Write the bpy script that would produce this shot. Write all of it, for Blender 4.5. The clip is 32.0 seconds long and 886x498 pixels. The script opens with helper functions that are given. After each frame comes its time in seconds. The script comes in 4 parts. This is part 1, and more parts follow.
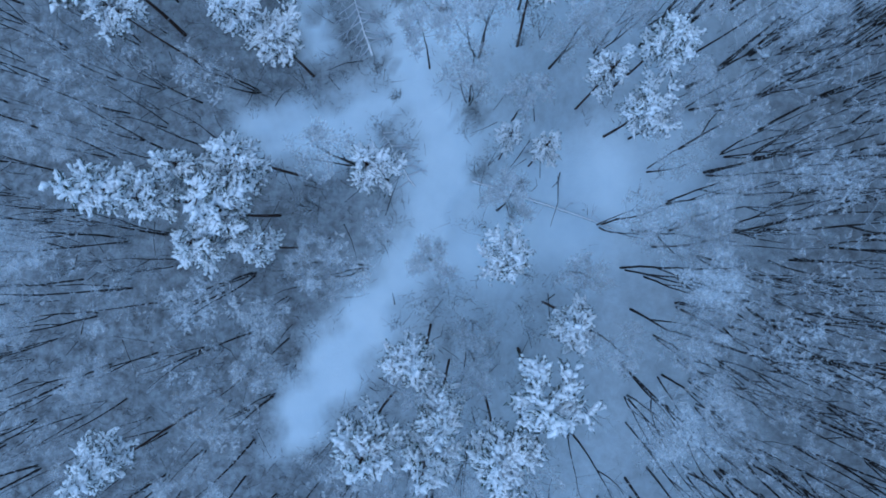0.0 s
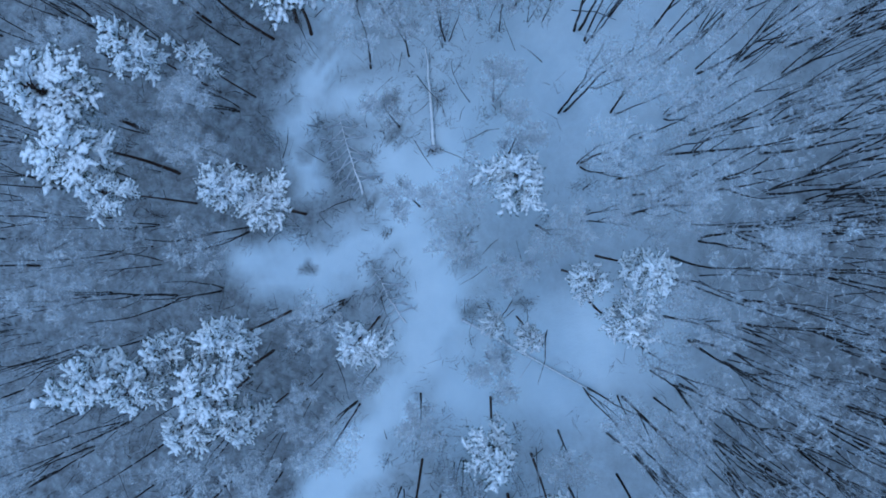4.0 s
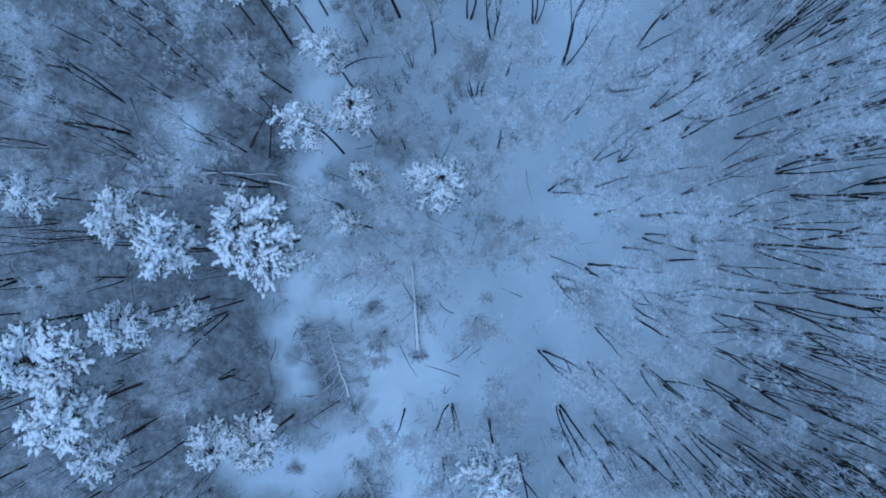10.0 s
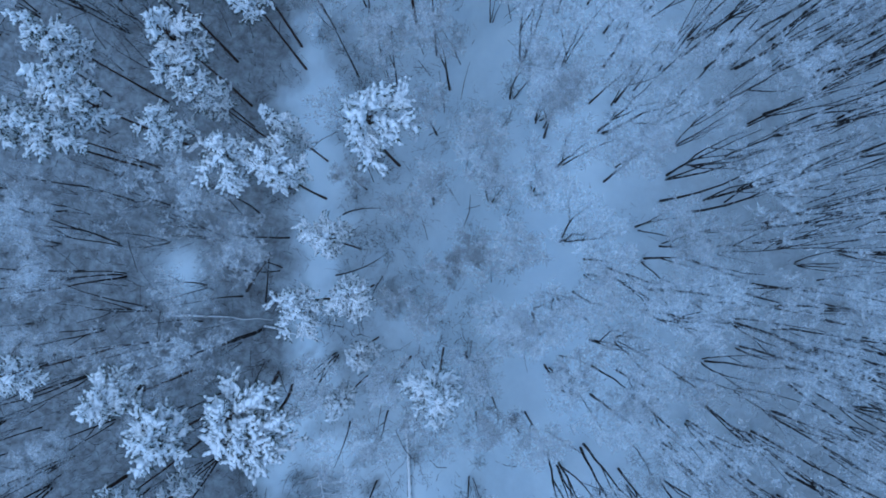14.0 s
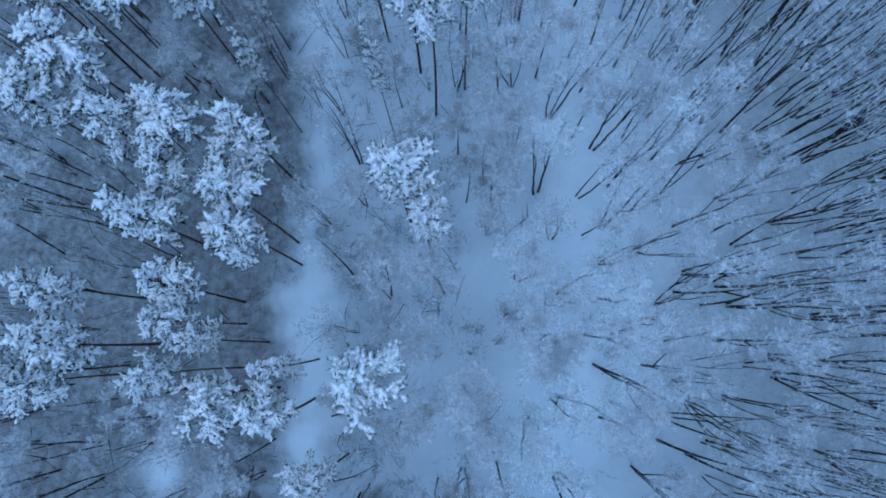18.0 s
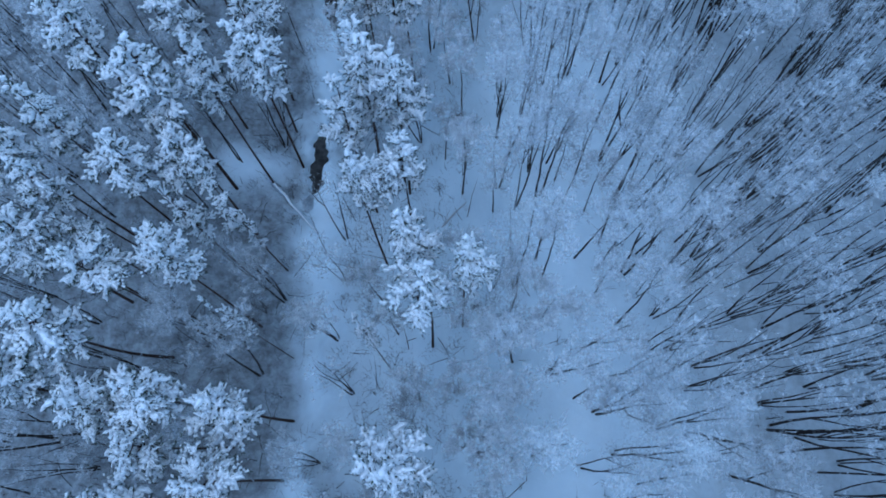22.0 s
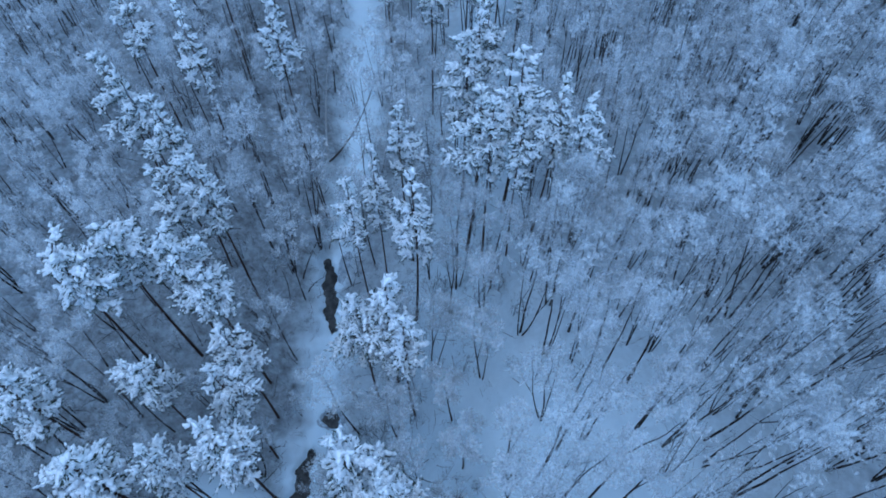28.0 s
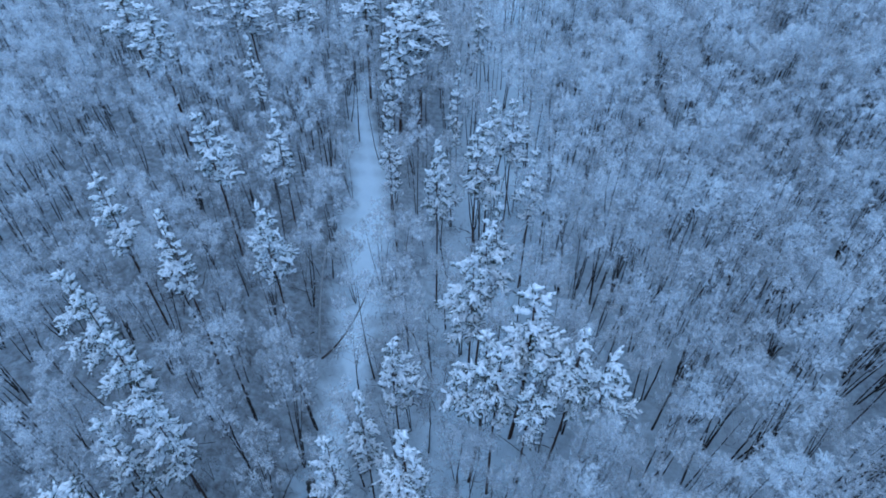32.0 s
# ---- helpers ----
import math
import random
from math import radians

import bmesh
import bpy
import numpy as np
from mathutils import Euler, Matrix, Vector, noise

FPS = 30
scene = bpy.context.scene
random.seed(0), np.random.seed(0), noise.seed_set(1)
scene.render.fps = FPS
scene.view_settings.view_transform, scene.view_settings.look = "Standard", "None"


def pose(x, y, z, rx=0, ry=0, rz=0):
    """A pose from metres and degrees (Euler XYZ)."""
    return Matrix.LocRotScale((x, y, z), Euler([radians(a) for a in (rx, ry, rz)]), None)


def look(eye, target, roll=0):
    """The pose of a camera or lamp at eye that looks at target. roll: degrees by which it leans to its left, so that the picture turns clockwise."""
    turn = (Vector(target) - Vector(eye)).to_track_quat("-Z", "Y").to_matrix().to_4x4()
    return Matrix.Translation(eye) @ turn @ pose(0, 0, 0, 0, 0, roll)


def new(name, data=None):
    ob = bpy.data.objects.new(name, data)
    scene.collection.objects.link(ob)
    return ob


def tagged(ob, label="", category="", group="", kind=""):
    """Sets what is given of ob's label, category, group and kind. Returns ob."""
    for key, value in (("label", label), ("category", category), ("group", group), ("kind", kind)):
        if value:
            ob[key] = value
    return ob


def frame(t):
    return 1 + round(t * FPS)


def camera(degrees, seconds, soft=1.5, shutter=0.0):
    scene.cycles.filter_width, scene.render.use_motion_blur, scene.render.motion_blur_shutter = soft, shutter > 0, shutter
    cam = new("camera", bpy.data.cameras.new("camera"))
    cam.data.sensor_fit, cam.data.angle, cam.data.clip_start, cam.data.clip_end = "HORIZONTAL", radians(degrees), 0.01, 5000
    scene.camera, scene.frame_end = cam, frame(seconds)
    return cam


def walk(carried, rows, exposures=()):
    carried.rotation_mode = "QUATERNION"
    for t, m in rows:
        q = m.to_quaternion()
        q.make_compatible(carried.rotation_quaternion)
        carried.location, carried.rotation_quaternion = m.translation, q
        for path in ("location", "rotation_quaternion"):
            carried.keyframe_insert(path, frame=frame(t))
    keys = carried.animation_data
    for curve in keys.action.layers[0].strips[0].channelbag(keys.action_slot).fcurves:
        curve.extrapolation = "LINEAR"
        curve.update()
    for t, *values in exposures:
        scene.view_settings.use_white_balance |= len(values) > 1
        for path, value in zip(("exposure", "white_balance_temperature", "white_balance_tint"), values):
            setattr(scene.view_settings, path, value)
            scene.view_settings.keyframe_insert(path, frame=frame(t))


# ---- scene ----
cam = camera(68.97, 32.0, soft=1.75)
PATH = [
    (0.0, 0.02, 0.01, 55.59, -0.88, 1.91, -0.02),
    (1.0, 0.38, 2.97, 55.66, -0.78, 2.04, -0.04),
    (2.0, 0.73, 5.92, 55.74, -0.72, 2.16, -0.09),
    (3.0, 1.05, 8.88, 55.85, -0.79, 2.29, -0.18),
    (4.0, 1.33, 11.82, 55.98, -0.87, 2.37, -0.30),
    (5.0, 1.58, 14.77, 56.12, -0.83, 2.33, -0.42),
    (6.0, 1.77, 17.71, 56.29, -0.75, 2.23, -0.52),
    (7.0, 1.88, 20.63, 56.54, -0.66, 2.10, -0.55),
    (8.0, 1.93, 23.54, 56.80, -0.56, 1.93, -0.52),
    (9.0, 1.96, 26.41, 57.04, -0.48, 1.69, -0.47),
    (10.0, 1.96, 29.26, 57.23, -0.36, 1.46, -0.35),
    (11.0, 1.92, 32.07, 57.34, -0.14, 1.30, -0.11),
    (12.0, 1.87, 34.85, 57.35, 0.17, 1.21, 0.20),
    (13.0, 1.87, 37.62, 57.30, 0.61, 1.13, 0.49),
    (14.0, 1.91, 40.39, 57.25, 1.73, 1.09, 0.84),
    (15.0, 1.99, 43.17, 57.23, 2.69, 1.07, 1.21),
    (16.0, 2.08, 45.96, 57.27, 4.20, 1.04, 1.56),
    (17.0, 2.15, 48.74, 57.32, 6.22, 1.00, 1.94),
    (18.0, 2.20, 51.53, 57.40, 8.53, 0.97, 2.31),
    (19.0, 2.21, 54.32, 57.49, 10.92, 0.95, 2.64),
    (20.0, 2.19, 57.12, 57.60, 13.38, 0.91, 2.98),
    (21.0, 2.11, 59.92, 57.72, 15.79, 0.82, 3.35),
    (22.0, 2.01, 62.72, 57.84, 18.19, 0.71, 3.74),
    (23.0, 1.85, 65.51, 57.97, 20.56, 0.56, 4.10),
    (24.0, 1.69, 68.29, 58.11, 22.94, 0.40, 4.48),
    (25.0, 1.54, 71.05, 58.28, 25.37, 0.26, 4.94),
    (26.0, 1.38, 73.79, 58.45, 27.83, 0.14, 5.44),
    (27.0, 1.19, 76.52, 58.59, 30.26, 0.05, 5.99),
    (28.0, 1.00, 79.24, 58.72, 32.75, -0.02, 6.51),
    (29.0, 0.80, 81.94, 58.84, 35.41, -0.09, 6.89),
    (30.0, 0.60, 84.63, 58.94, 38.11, -0.15, 7.25),
    (31.0, 0.42, 87.32, 59.02, 40.78, -0.23, 7.65),
    (32.0, 0.25, 90.00, 59.09, 43.44, -0.31, 8.05),
]
walk(cam, [(t, pose(x, y, z, rx, ry, rz)) for t, x, y, z, rx, ry, rz in PATH], exposures=[(0.0, 0.33, 4590, -1), (14.0, 0.36, 4590, -1), (21.0, 0.44, 4590, -1), (32.0, 0.52, 4590, -1)])

# ---- sky, sun ----
world = bpy.data.worlds.new("overcast_dusk")
scene.world = world
world.use_nodes = True
wn = world.node_tree
sky = wn.nodes.new("ShaderNodeTexSky")
sky.sky_type, sky.sun_disc = "NISHITA", False
sky.sun_elevation, sky.sun_rotation = radians(62), radians(200)
sky.air_density, sky.dust_density, sky.ozone_density = 1.0, 1.0, 2.5
wn.links.new(sky.outputs[0], wn.nodes["Background"].inputs[0])
wn.nodes["Background"].inputs[1].default_value = 0.10
lamp = bpy.data.lights.new("sun", "SUN")
lamp.energy, lamp.angle, lamp.color = 0.8, radians(110), (1.0, 0.98, 0.95)
sun = new("sun", lamp)
sun.matrix_world = look((0, 0, 90), (-4, -12, 0))

# ---- materials ----


def material(name, rough=0.7, spec=0.3):
    m = bpy.data.materials.new(name)
    m.use_nodes = True
    b = m.node_tree.nodes["Principled BSDF"]
    b.inputs["Roughness"].default_value = rough
    b.inputs["Specular IOR Level"].default_value = spec
    return m, m.node_tree, b


def noise_node(nt, scale, detail=4, rough=0.6, coord="Object"):
    tc = nt.nodes.new("ShaderNodeTexCoord")
    n = nt.nodes.new("ShaderNodeTexNoise")
    n.inputs["Scale"].default_value, n.inputs["Detail"].default_value, n.inputs["Roughness"].default_value = scale, detail, rough
    nt.links.new(tc.outputs[coord], n.inputs["Vector"])
    return n


def ramp(nt, source, stops):
    r = nt.nodes.new("ShaderNodeValToRGB")
    while len(r.color_ramp.elements) < len(stops):
        r.color_ramp.elements.new(0.5)
    for e, (p, c) in zip(r.color_ramp.elements, stops):
        e.position, e.color = p, (*c, 1)
    nt.links.new(source, r.inputs[0])
    return r


def mix(nt, fac, a, b, kind="MIX"):
    m = nt.nodes.new("ShaderNodeMixRGB")
    m.blend_type = kind
    for sock, v in zip(m.inputs, (fac, a, b)):
        if isinstance(v, (int, float)):
            sock.default_value = v
        elif isinstance(v, tuple):
            sock.default_value = (*v, 1)
        else:
            nt.links.new(v, sock)
    return m


def bump(nt, b, height, strength, distance):
    n = nt.nodes.new("ShaderNodeBump")
    n.inputs["Strength"].default_value, n.inputs["Distance"].default_value = strength, distance
    nt.links.new(height, n.inputs["Height"])
    nt.links.new(n.outputs[0], b.inputs["Normal"])


def snow_ground():
    m, nt, b = material("snow_ground", 0.75, 0.2)
    drift, crust, litter_shade = noise_node(nt, 0.35), noise_node(nt, 6.0), noise_node(nt, 1.3, 6, 0.7)
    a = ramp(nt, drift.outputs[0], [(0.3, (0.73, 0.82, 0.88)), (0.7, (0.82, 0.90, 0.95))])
    # leaf litter and dead grass showing through the snow under the trees, with canopy shade painted in
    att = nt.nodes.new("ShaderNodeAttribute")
    att.attribute_name = "litter_shade"
    l = ramp(nt, litter_shade.outputs[0], [(0.25, (0.5, 0.5, 0.5)), (0.70, (1, 1, 1))])
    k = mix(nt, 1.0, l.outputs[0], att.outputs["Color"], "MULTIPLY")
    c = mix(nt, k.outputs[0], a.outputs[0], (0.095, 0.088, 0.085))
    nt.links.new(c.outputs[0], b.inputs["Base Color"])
    bump(nt, b, crust.outputs[0], 0.5, 0.05)
    return m


def snow_load():
    m, nt, b = material("snow_load", 0.7, 0.2)
    n = noise_node(nt, 3.0)
    c = ramp(nt, n.outputs[0], [(0.3, (0.94, 0.95, 0.96)), (0.6, (0.98, 0.985, 0.99))])
    nt.links.new(c.outputs[0], b.inputs["Base Color"])
    bump(nt, b, noise_node(nt, 22.0).outputs[0], 0.6, 0.04)
    return m


def needles():
    m, nt, b = material("pine_needles", 0.6, 0.3)
    info = nt.nodes.new("ShaderNodeNewGeometry")
    c = ramp(nt, info.outputs["Random Per Island"], [(0.0, (0.025, 0.038, 0.025)), (0.55, (0.045, 0.065, 0.042)), (0.85, (0.08, 0.10, 0.07)), (1.0, (0.4, 0.43, 0.46))])
    nt.links.new(c.outputs[0], b.inputs["Base Color"])
    return m


def bark(name, dark, light, snow):
    m, nt, b = material(name, 0.9, 0.1)
    n, plates = noise_node(nt, 2.2, 5, 0.7), noise_node(nt, 14.0)
    c = ramp(nt, plates.outputs[0], [(0.35, dark), (0.65, light)])
    s = ramp(nt, n.outputs[0], [(snow, (0, 0, 0)), (snow + 0.06, (1, 1, 1))])
    k = mix(nt, s.outputs[0], c.outputs[0], (0.66, 0.69, 0.73))
    nt.links.new(k.outputs[0], b.inputs["Base Color"])
    bump(nt, b, plates.outputs[0], 0.8, 0.03)
    return m


def frost(name, low, high, cover=1.0, pass_on=0.4):
    """Rimed twigs. cover below one stands for sprays of twigs too fine to fill their outline; the rime then lies thick in some places and thin in others."""
    m, nt, b = material(name, 0.8, 0.15)
    info = nt.nodes.new("ShaderNodeNewGeometry")
    c = ramp(nt, info.outputs["Random Per Island"], [(0.0, low), (0.35, high), (1.0, tuple(min(0.95, v * 1.06) for v in high))])
    colour = c.outputs[0]
    if cover < 1:
        thick = nt.nodes.new("ShaderNodeTexNoise")
        thick.inputs["Scale"].default_value, thick.inputs["Detail"].default_value = 0.30, 2
        nt.links.new(info.outputs["Position"], thick.inputs["Vector"])
        t = ramp(nt, thick.outputs[0], [(0.38, (0.45,) * 3), (0.60, (1, 1, 1))])
        fine = noise_node(nt, 14.0, 2)
        r = ramp(nt, fine.outputs[0], [(0.35, (cover * 0.55,) * 3), (0.65, (min(1, cover * 1.45),) * 3)])
        dense = ramp(nt, thick.outputs[0], [(0.40, (0.45,) * 3), (0.57, (1, 1, 1))])
        veil = mix(nt, 1.0, r.outputs[0], dense.outputs[0], "MULTIPLY").outputs[0]
        colour = mix(nt, t.outputs[0], tuple(0.6 * v for v in high), colour).outputs[0]
    nt.links.new(colour, b.inputs["Base Color"])
    # ice needles pass light on to their far side
    glow = nt.nodes.new("ShaderNodeBsdfTranslucent")
    both, gate, clear = nt.nodes.new("ShaderNodeMixShader"), nt.nodes.new("ShaderNodeMixShader"), nt.nodes.new("ShaderNodeBsdfTransparent")
    both.inputs[0].default_value, gate.inputs[0].default_value = pass_on, 1.0
    nt.links.new(colour, glow.inputs["Color"])
    nt.links.new(b.outputs[0], both.inputs[1])
    nt.links.new(glow.outputs[0], both.inputs[2])
    nt.links.new(clear.outputs[0], gate.inputs[1])
    nt.links.new(both.outputs[0], gate.inputs[2])
    if cover < 1:
        nt.links.new(veil, gate.inputs[0])
    nt.links.new(gate.outputs[0], nt.nodes["Material Output"].inputs[0])
    return m


def water_mat():
    m, nt, b = material("dark_water", 0.25, 0.4)
    n = noise_node(nt, 1.2)
    c = ramp(nt, n.outputs[0], [(0.4, (0.015, 0.014, 0.013)), (0.65, (0.07, 0.065, 0.06))])
    nt.links.new(c.outputs[0], b.inputs["Base Color"])
    bump(nt, b, noise_node(nt, 3.0).outputs[0], 0.15, 0.02)
    return m


def ice_mat():
    m, nt, b = material("slush_ice", 0.45, 0.4)
    c = ramp(nt, noise_node(nt, 1.6, 5, 0.65).outputs[0], [(0.35, (0.22, 0.25, 0.28)), (0.65, (0.52, 0.57, 0.62))])
    nt.links.new(c.outputs[0], b.inputs["Base Color"])
    bump(nt, b, noise_node(nt, 7.0).outputs[0], 0.3, 0.03)
    return m


ICE = ice_mat()
SNOW_GROUND, SNOW_LOAD, NEEDLES = snow_ground(), snow_load(), needles()
PINE_BARK = bark("pine_bark", (0.035, 0.024, 0.020), (0.085, 0.055, 0.042), 0.62)
DARK_BARK = bark("alder_bark", (0.018, 0.016, 0.015), (0.060, 0.050, 0.045), 0.575)
LOG_BARK = bark("log_bark", (0.06, 0.05, 0.045), (0.13, 0.11, 0.10), 0.42)
FROST = frost("hoar_frost_twigs", (0.45, 0.46, 0.48), (0.80, 0.82, 0.85))
RIME = frost("rime_sprays", (0.72, 0.74, 0.755), (0.92, 0.94, 0.955), 0.38)
THICK_RIME = frost("thick_rime", (0.66, 0.68, 0.695), (0.89, 0.91, 0.925), 0.47, 0.30)
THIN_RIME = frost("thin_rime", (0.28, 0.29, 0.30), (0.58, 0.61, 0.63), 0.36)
BRUSH = frost("brush_twigs", (0.05, 0.045, 0.042), (0.26, 0.26, 0.27))
WATER = water_mat()

# ---- lie of the land ----
rng = np.random.default_rng(7)


def ease(a):
    a = np.clip(a, 0, 1)
    return a * a * (3 - 2 * a)


# the frozen stream: x, y, half width
STREAM = [(-15.2, -17.6, 1.2), (-13.9, -15.0, 2.1), (-10.9, -10.6, 2.5), (-7.9, -5.7, 1.9), (-4.4, -0.8, 1.0),
          (-2.0, 4.6, 2.3), (-2.3, 9.0, 2.0), (-4.6, 13.0, 1.1), (-9.6, 9.8, 2.2), (-13.8, 8.8, 2.5), (-17.8, 10.0, 1.4)]
STREAM_1 = [(-12.9, 16.5, 0.5), (-13.1, 21.2, 1.2), (-13.2, 24.2, 1.3), (-11.0, 27.6, 1.3), (-10.8, 36.9, 1.2),
            (-10.2, 43.5, 1.3), (-10.5, 50.3, 2.0), (-11.0, 55.4, 2.0), (-11.4, 59.4, 0.7), (-10.4, 66, 0.4)]
STREAM_2 = [(-10.4, 66, 0.4), (-10.8, 75, 1.2), (-11.8, 84.4, 1.7), (-12.9, 92, 1.4), (-12.2, 97, 1.5), (-12.8, 102, 1.7), (-14.2, 109, 1.3),
            (-14.5, 120, 0.8), (-15.1, 132, 1.5), (-17.2, 146, 2.3), (-18.8, 156, 1.9), (-22.6, 167, 0.9), (-24.5, 178, 0.3)]
# open glades: x, y, radius across, radius along
GLADES = [(-5.0, 15.3, 1.6, 1.6), (-1.4, 18.4, 3.0, 2.0), (9.4, 4.2, 3.2, 1.6), (5.8, 0.8, 2.2, 1.1), (-8.6, 24.2, 1.8, 1.0), (0.9, -0.6, 1.4, 2.2), (-22.3, 39.4, 1.6, 1.4),
          (9.5, 47, 1.8, 3.2), (-18.8, 88.0, 2.2, 1.5),
          (-5.4, 18.4, 1.7, 1.2)]
# deep clean snow among the trees: x, y, radius across, radius along
DEEP = [(6.5, 40.5, 4.5, 5.0), (7.0, 58.8, 4.0, 4.2), (12.6, 50.0, 3.5, 3.5), (8.0, 79.0, 4.0, 4.0), (1.2, 87.4, 3.0, 2.4), (11.0, 32.5, 3.0, 3.0), (-8.5, 79.0, 5.5, 7.0), (-5.0, 68.5, 5.5, 8.0)]
# brown patches of dead grass and leaves among the open snow, after one broad darkening beneath the pines: x, y, radius
# across, radius along
PATCHES = [(3.0, -9.5, 6.0, 4.6), (-9.8, 19.8, 1.8, 3.2), (-5.0, 21.3, 1.4, 1.1), (-6.6, 8.3, 1.0, 2.2), (0.9, 10.4, 1.5, 1.3), (-7.2, 15.2, 1.2, 0.9), (1.6, 5.7, 1.5, 0.8), (-3.8, 38.0, 1.8, 2.2),
           (5.0, 6.8, 0.8, 0.7), (-13.0, 9.3, 1.0, 0.5), (-5.9, 23.6, 1.0, 0.8), (-11.4, 30.0, 2.4, 3.0), (-12.9, 19.6, 1.3, 1.2)]
# gaps in the ice: x, y, half width, half length, slant
HOLES = [(-14.6, 110.9, 0.75, 5.2, -0.25), (-13.0, 90.3, 0.75, 4.3, 0.03), (-11.4, 97.2, 0.9, 0.9, 0.0)]


def stream_gap(x, y):
    """Distance to the stream's middle, less its half width, at arrays of places."""
    best = np.full(np.shape(x), 99.0)
    for line in (STREAM, STREAM_1, STREAM_2):
        for (ax, ay, aw), (bx, by, bw) in zip(line, line[1:]):
            dx, dy = bx - ax, by - ay
            k = np.clip(((x - ax) * dx + (y - ay) * dy) / (dx * dx + dy * dy), 0, 1)
            best = np.minimum(best, np.hypot(x - ax - k * dx, y - ay - k * dy) - (aw + k * (bw - aw)))
    return best + 0.5 * np.sin(x * 1.1 + y * 0.7) + 0.38 * np.sin(y * 1.9 - x * 0.8 + 2) + 0.22 * np.sin(y * 4.1 + x * 2.7) * np.sin(x * 3.7 - y * 1.3)


def openness(x, y):
    """Metres outside the nearest open snow; below zero on it."""
    g = stream_gap(x, y)
    for cx, cy, rx, ry in GLADES:
        wob = 0.25 * np.sin(x * 1.3 + cy) + 0.25 * np.sin(y * 1.1 + cx)
        g = np.minimum(g, (np.hypot((x - cx) / rx, (y - cy) / ry) - 1 + wob) * min(rx, ry))
    return g


def land(x, y):
    x, y = np.asarray(x, float), np.asarray(y, float)
    foot = -2 - 5 * ease((y - 60) / 35)
    z = 10 * ease((x - foot) / 14) + 0.08 * np.clip(x - 15, 0, 120) + 3 * ease((-12 - x) / 14) * ease((y - 30) / 30)
    z = z + 0.22 * np.sin(x * 0.9 + 1.3 * np.sin(y * 0.37)) * np.sin(y * 0.8 + 0.7) * ease(openness(x, y) / 2)
    z = z - 0.35 * ease(-stream_gap(x, y) / 0.9 + 0.5)
    for cx, cy, rx, ry, slant in HOLES:
        wob = slant * (y - cy) + 0.22 * np.sin(y * 2.1 + cx) + 0.16 * np.sin(y * 5.3) * np.sin(x * 4.0)
        z = z - 0.95 * ease(2.6 - 2.2 * np.hypot((x - cx - wob) / rx, (y - cy) / ry))
    return z


def height(x, y):
    return float(land(np.array([x]), np.array([y]))[0])


def mesh_from(name, verts, faces, mats, smooth=True, index=None):
    me = bpy.data.meshes.new(name)
    me.from_pydata([tuple(v) for v in verts], [], faces)
    for m in mats:
        me.materials.append(m)
    if index is not None:
        me.polygons.foreach_set("material_index", index)
    me.polygons.foreach_set("use_smooth", [smooth] * len(me.polygons))
    me.update()
    return me


def fast_mesh(name, co, tris, mats, smooth=False):
    """A mesh from large arrays of corners and triangles."""
    me = bpy.data.meshes.new(name)
    me.vertices.add(len(co))
    me.vertices.foreach_set("co", np.ascontiguousarray(co, np.float32).ravel())
    me.loops.add(tris.size)
    me.loops.foreach_set("vertex_index", np.ascontiguousarray(tris, np.int32).ravel())
    me.polygons.add(len(tris))
    me.polygons.foreach_set("loop_start", np.arange(0, tris.size, 3, dtype=np.int32))
    for m in mats:
        me.materials.append(m)
    me.polygons.foreach_set("use_smooth", np.full(len(tris), smooth))
    me.update(calc_edges=True)
    return me


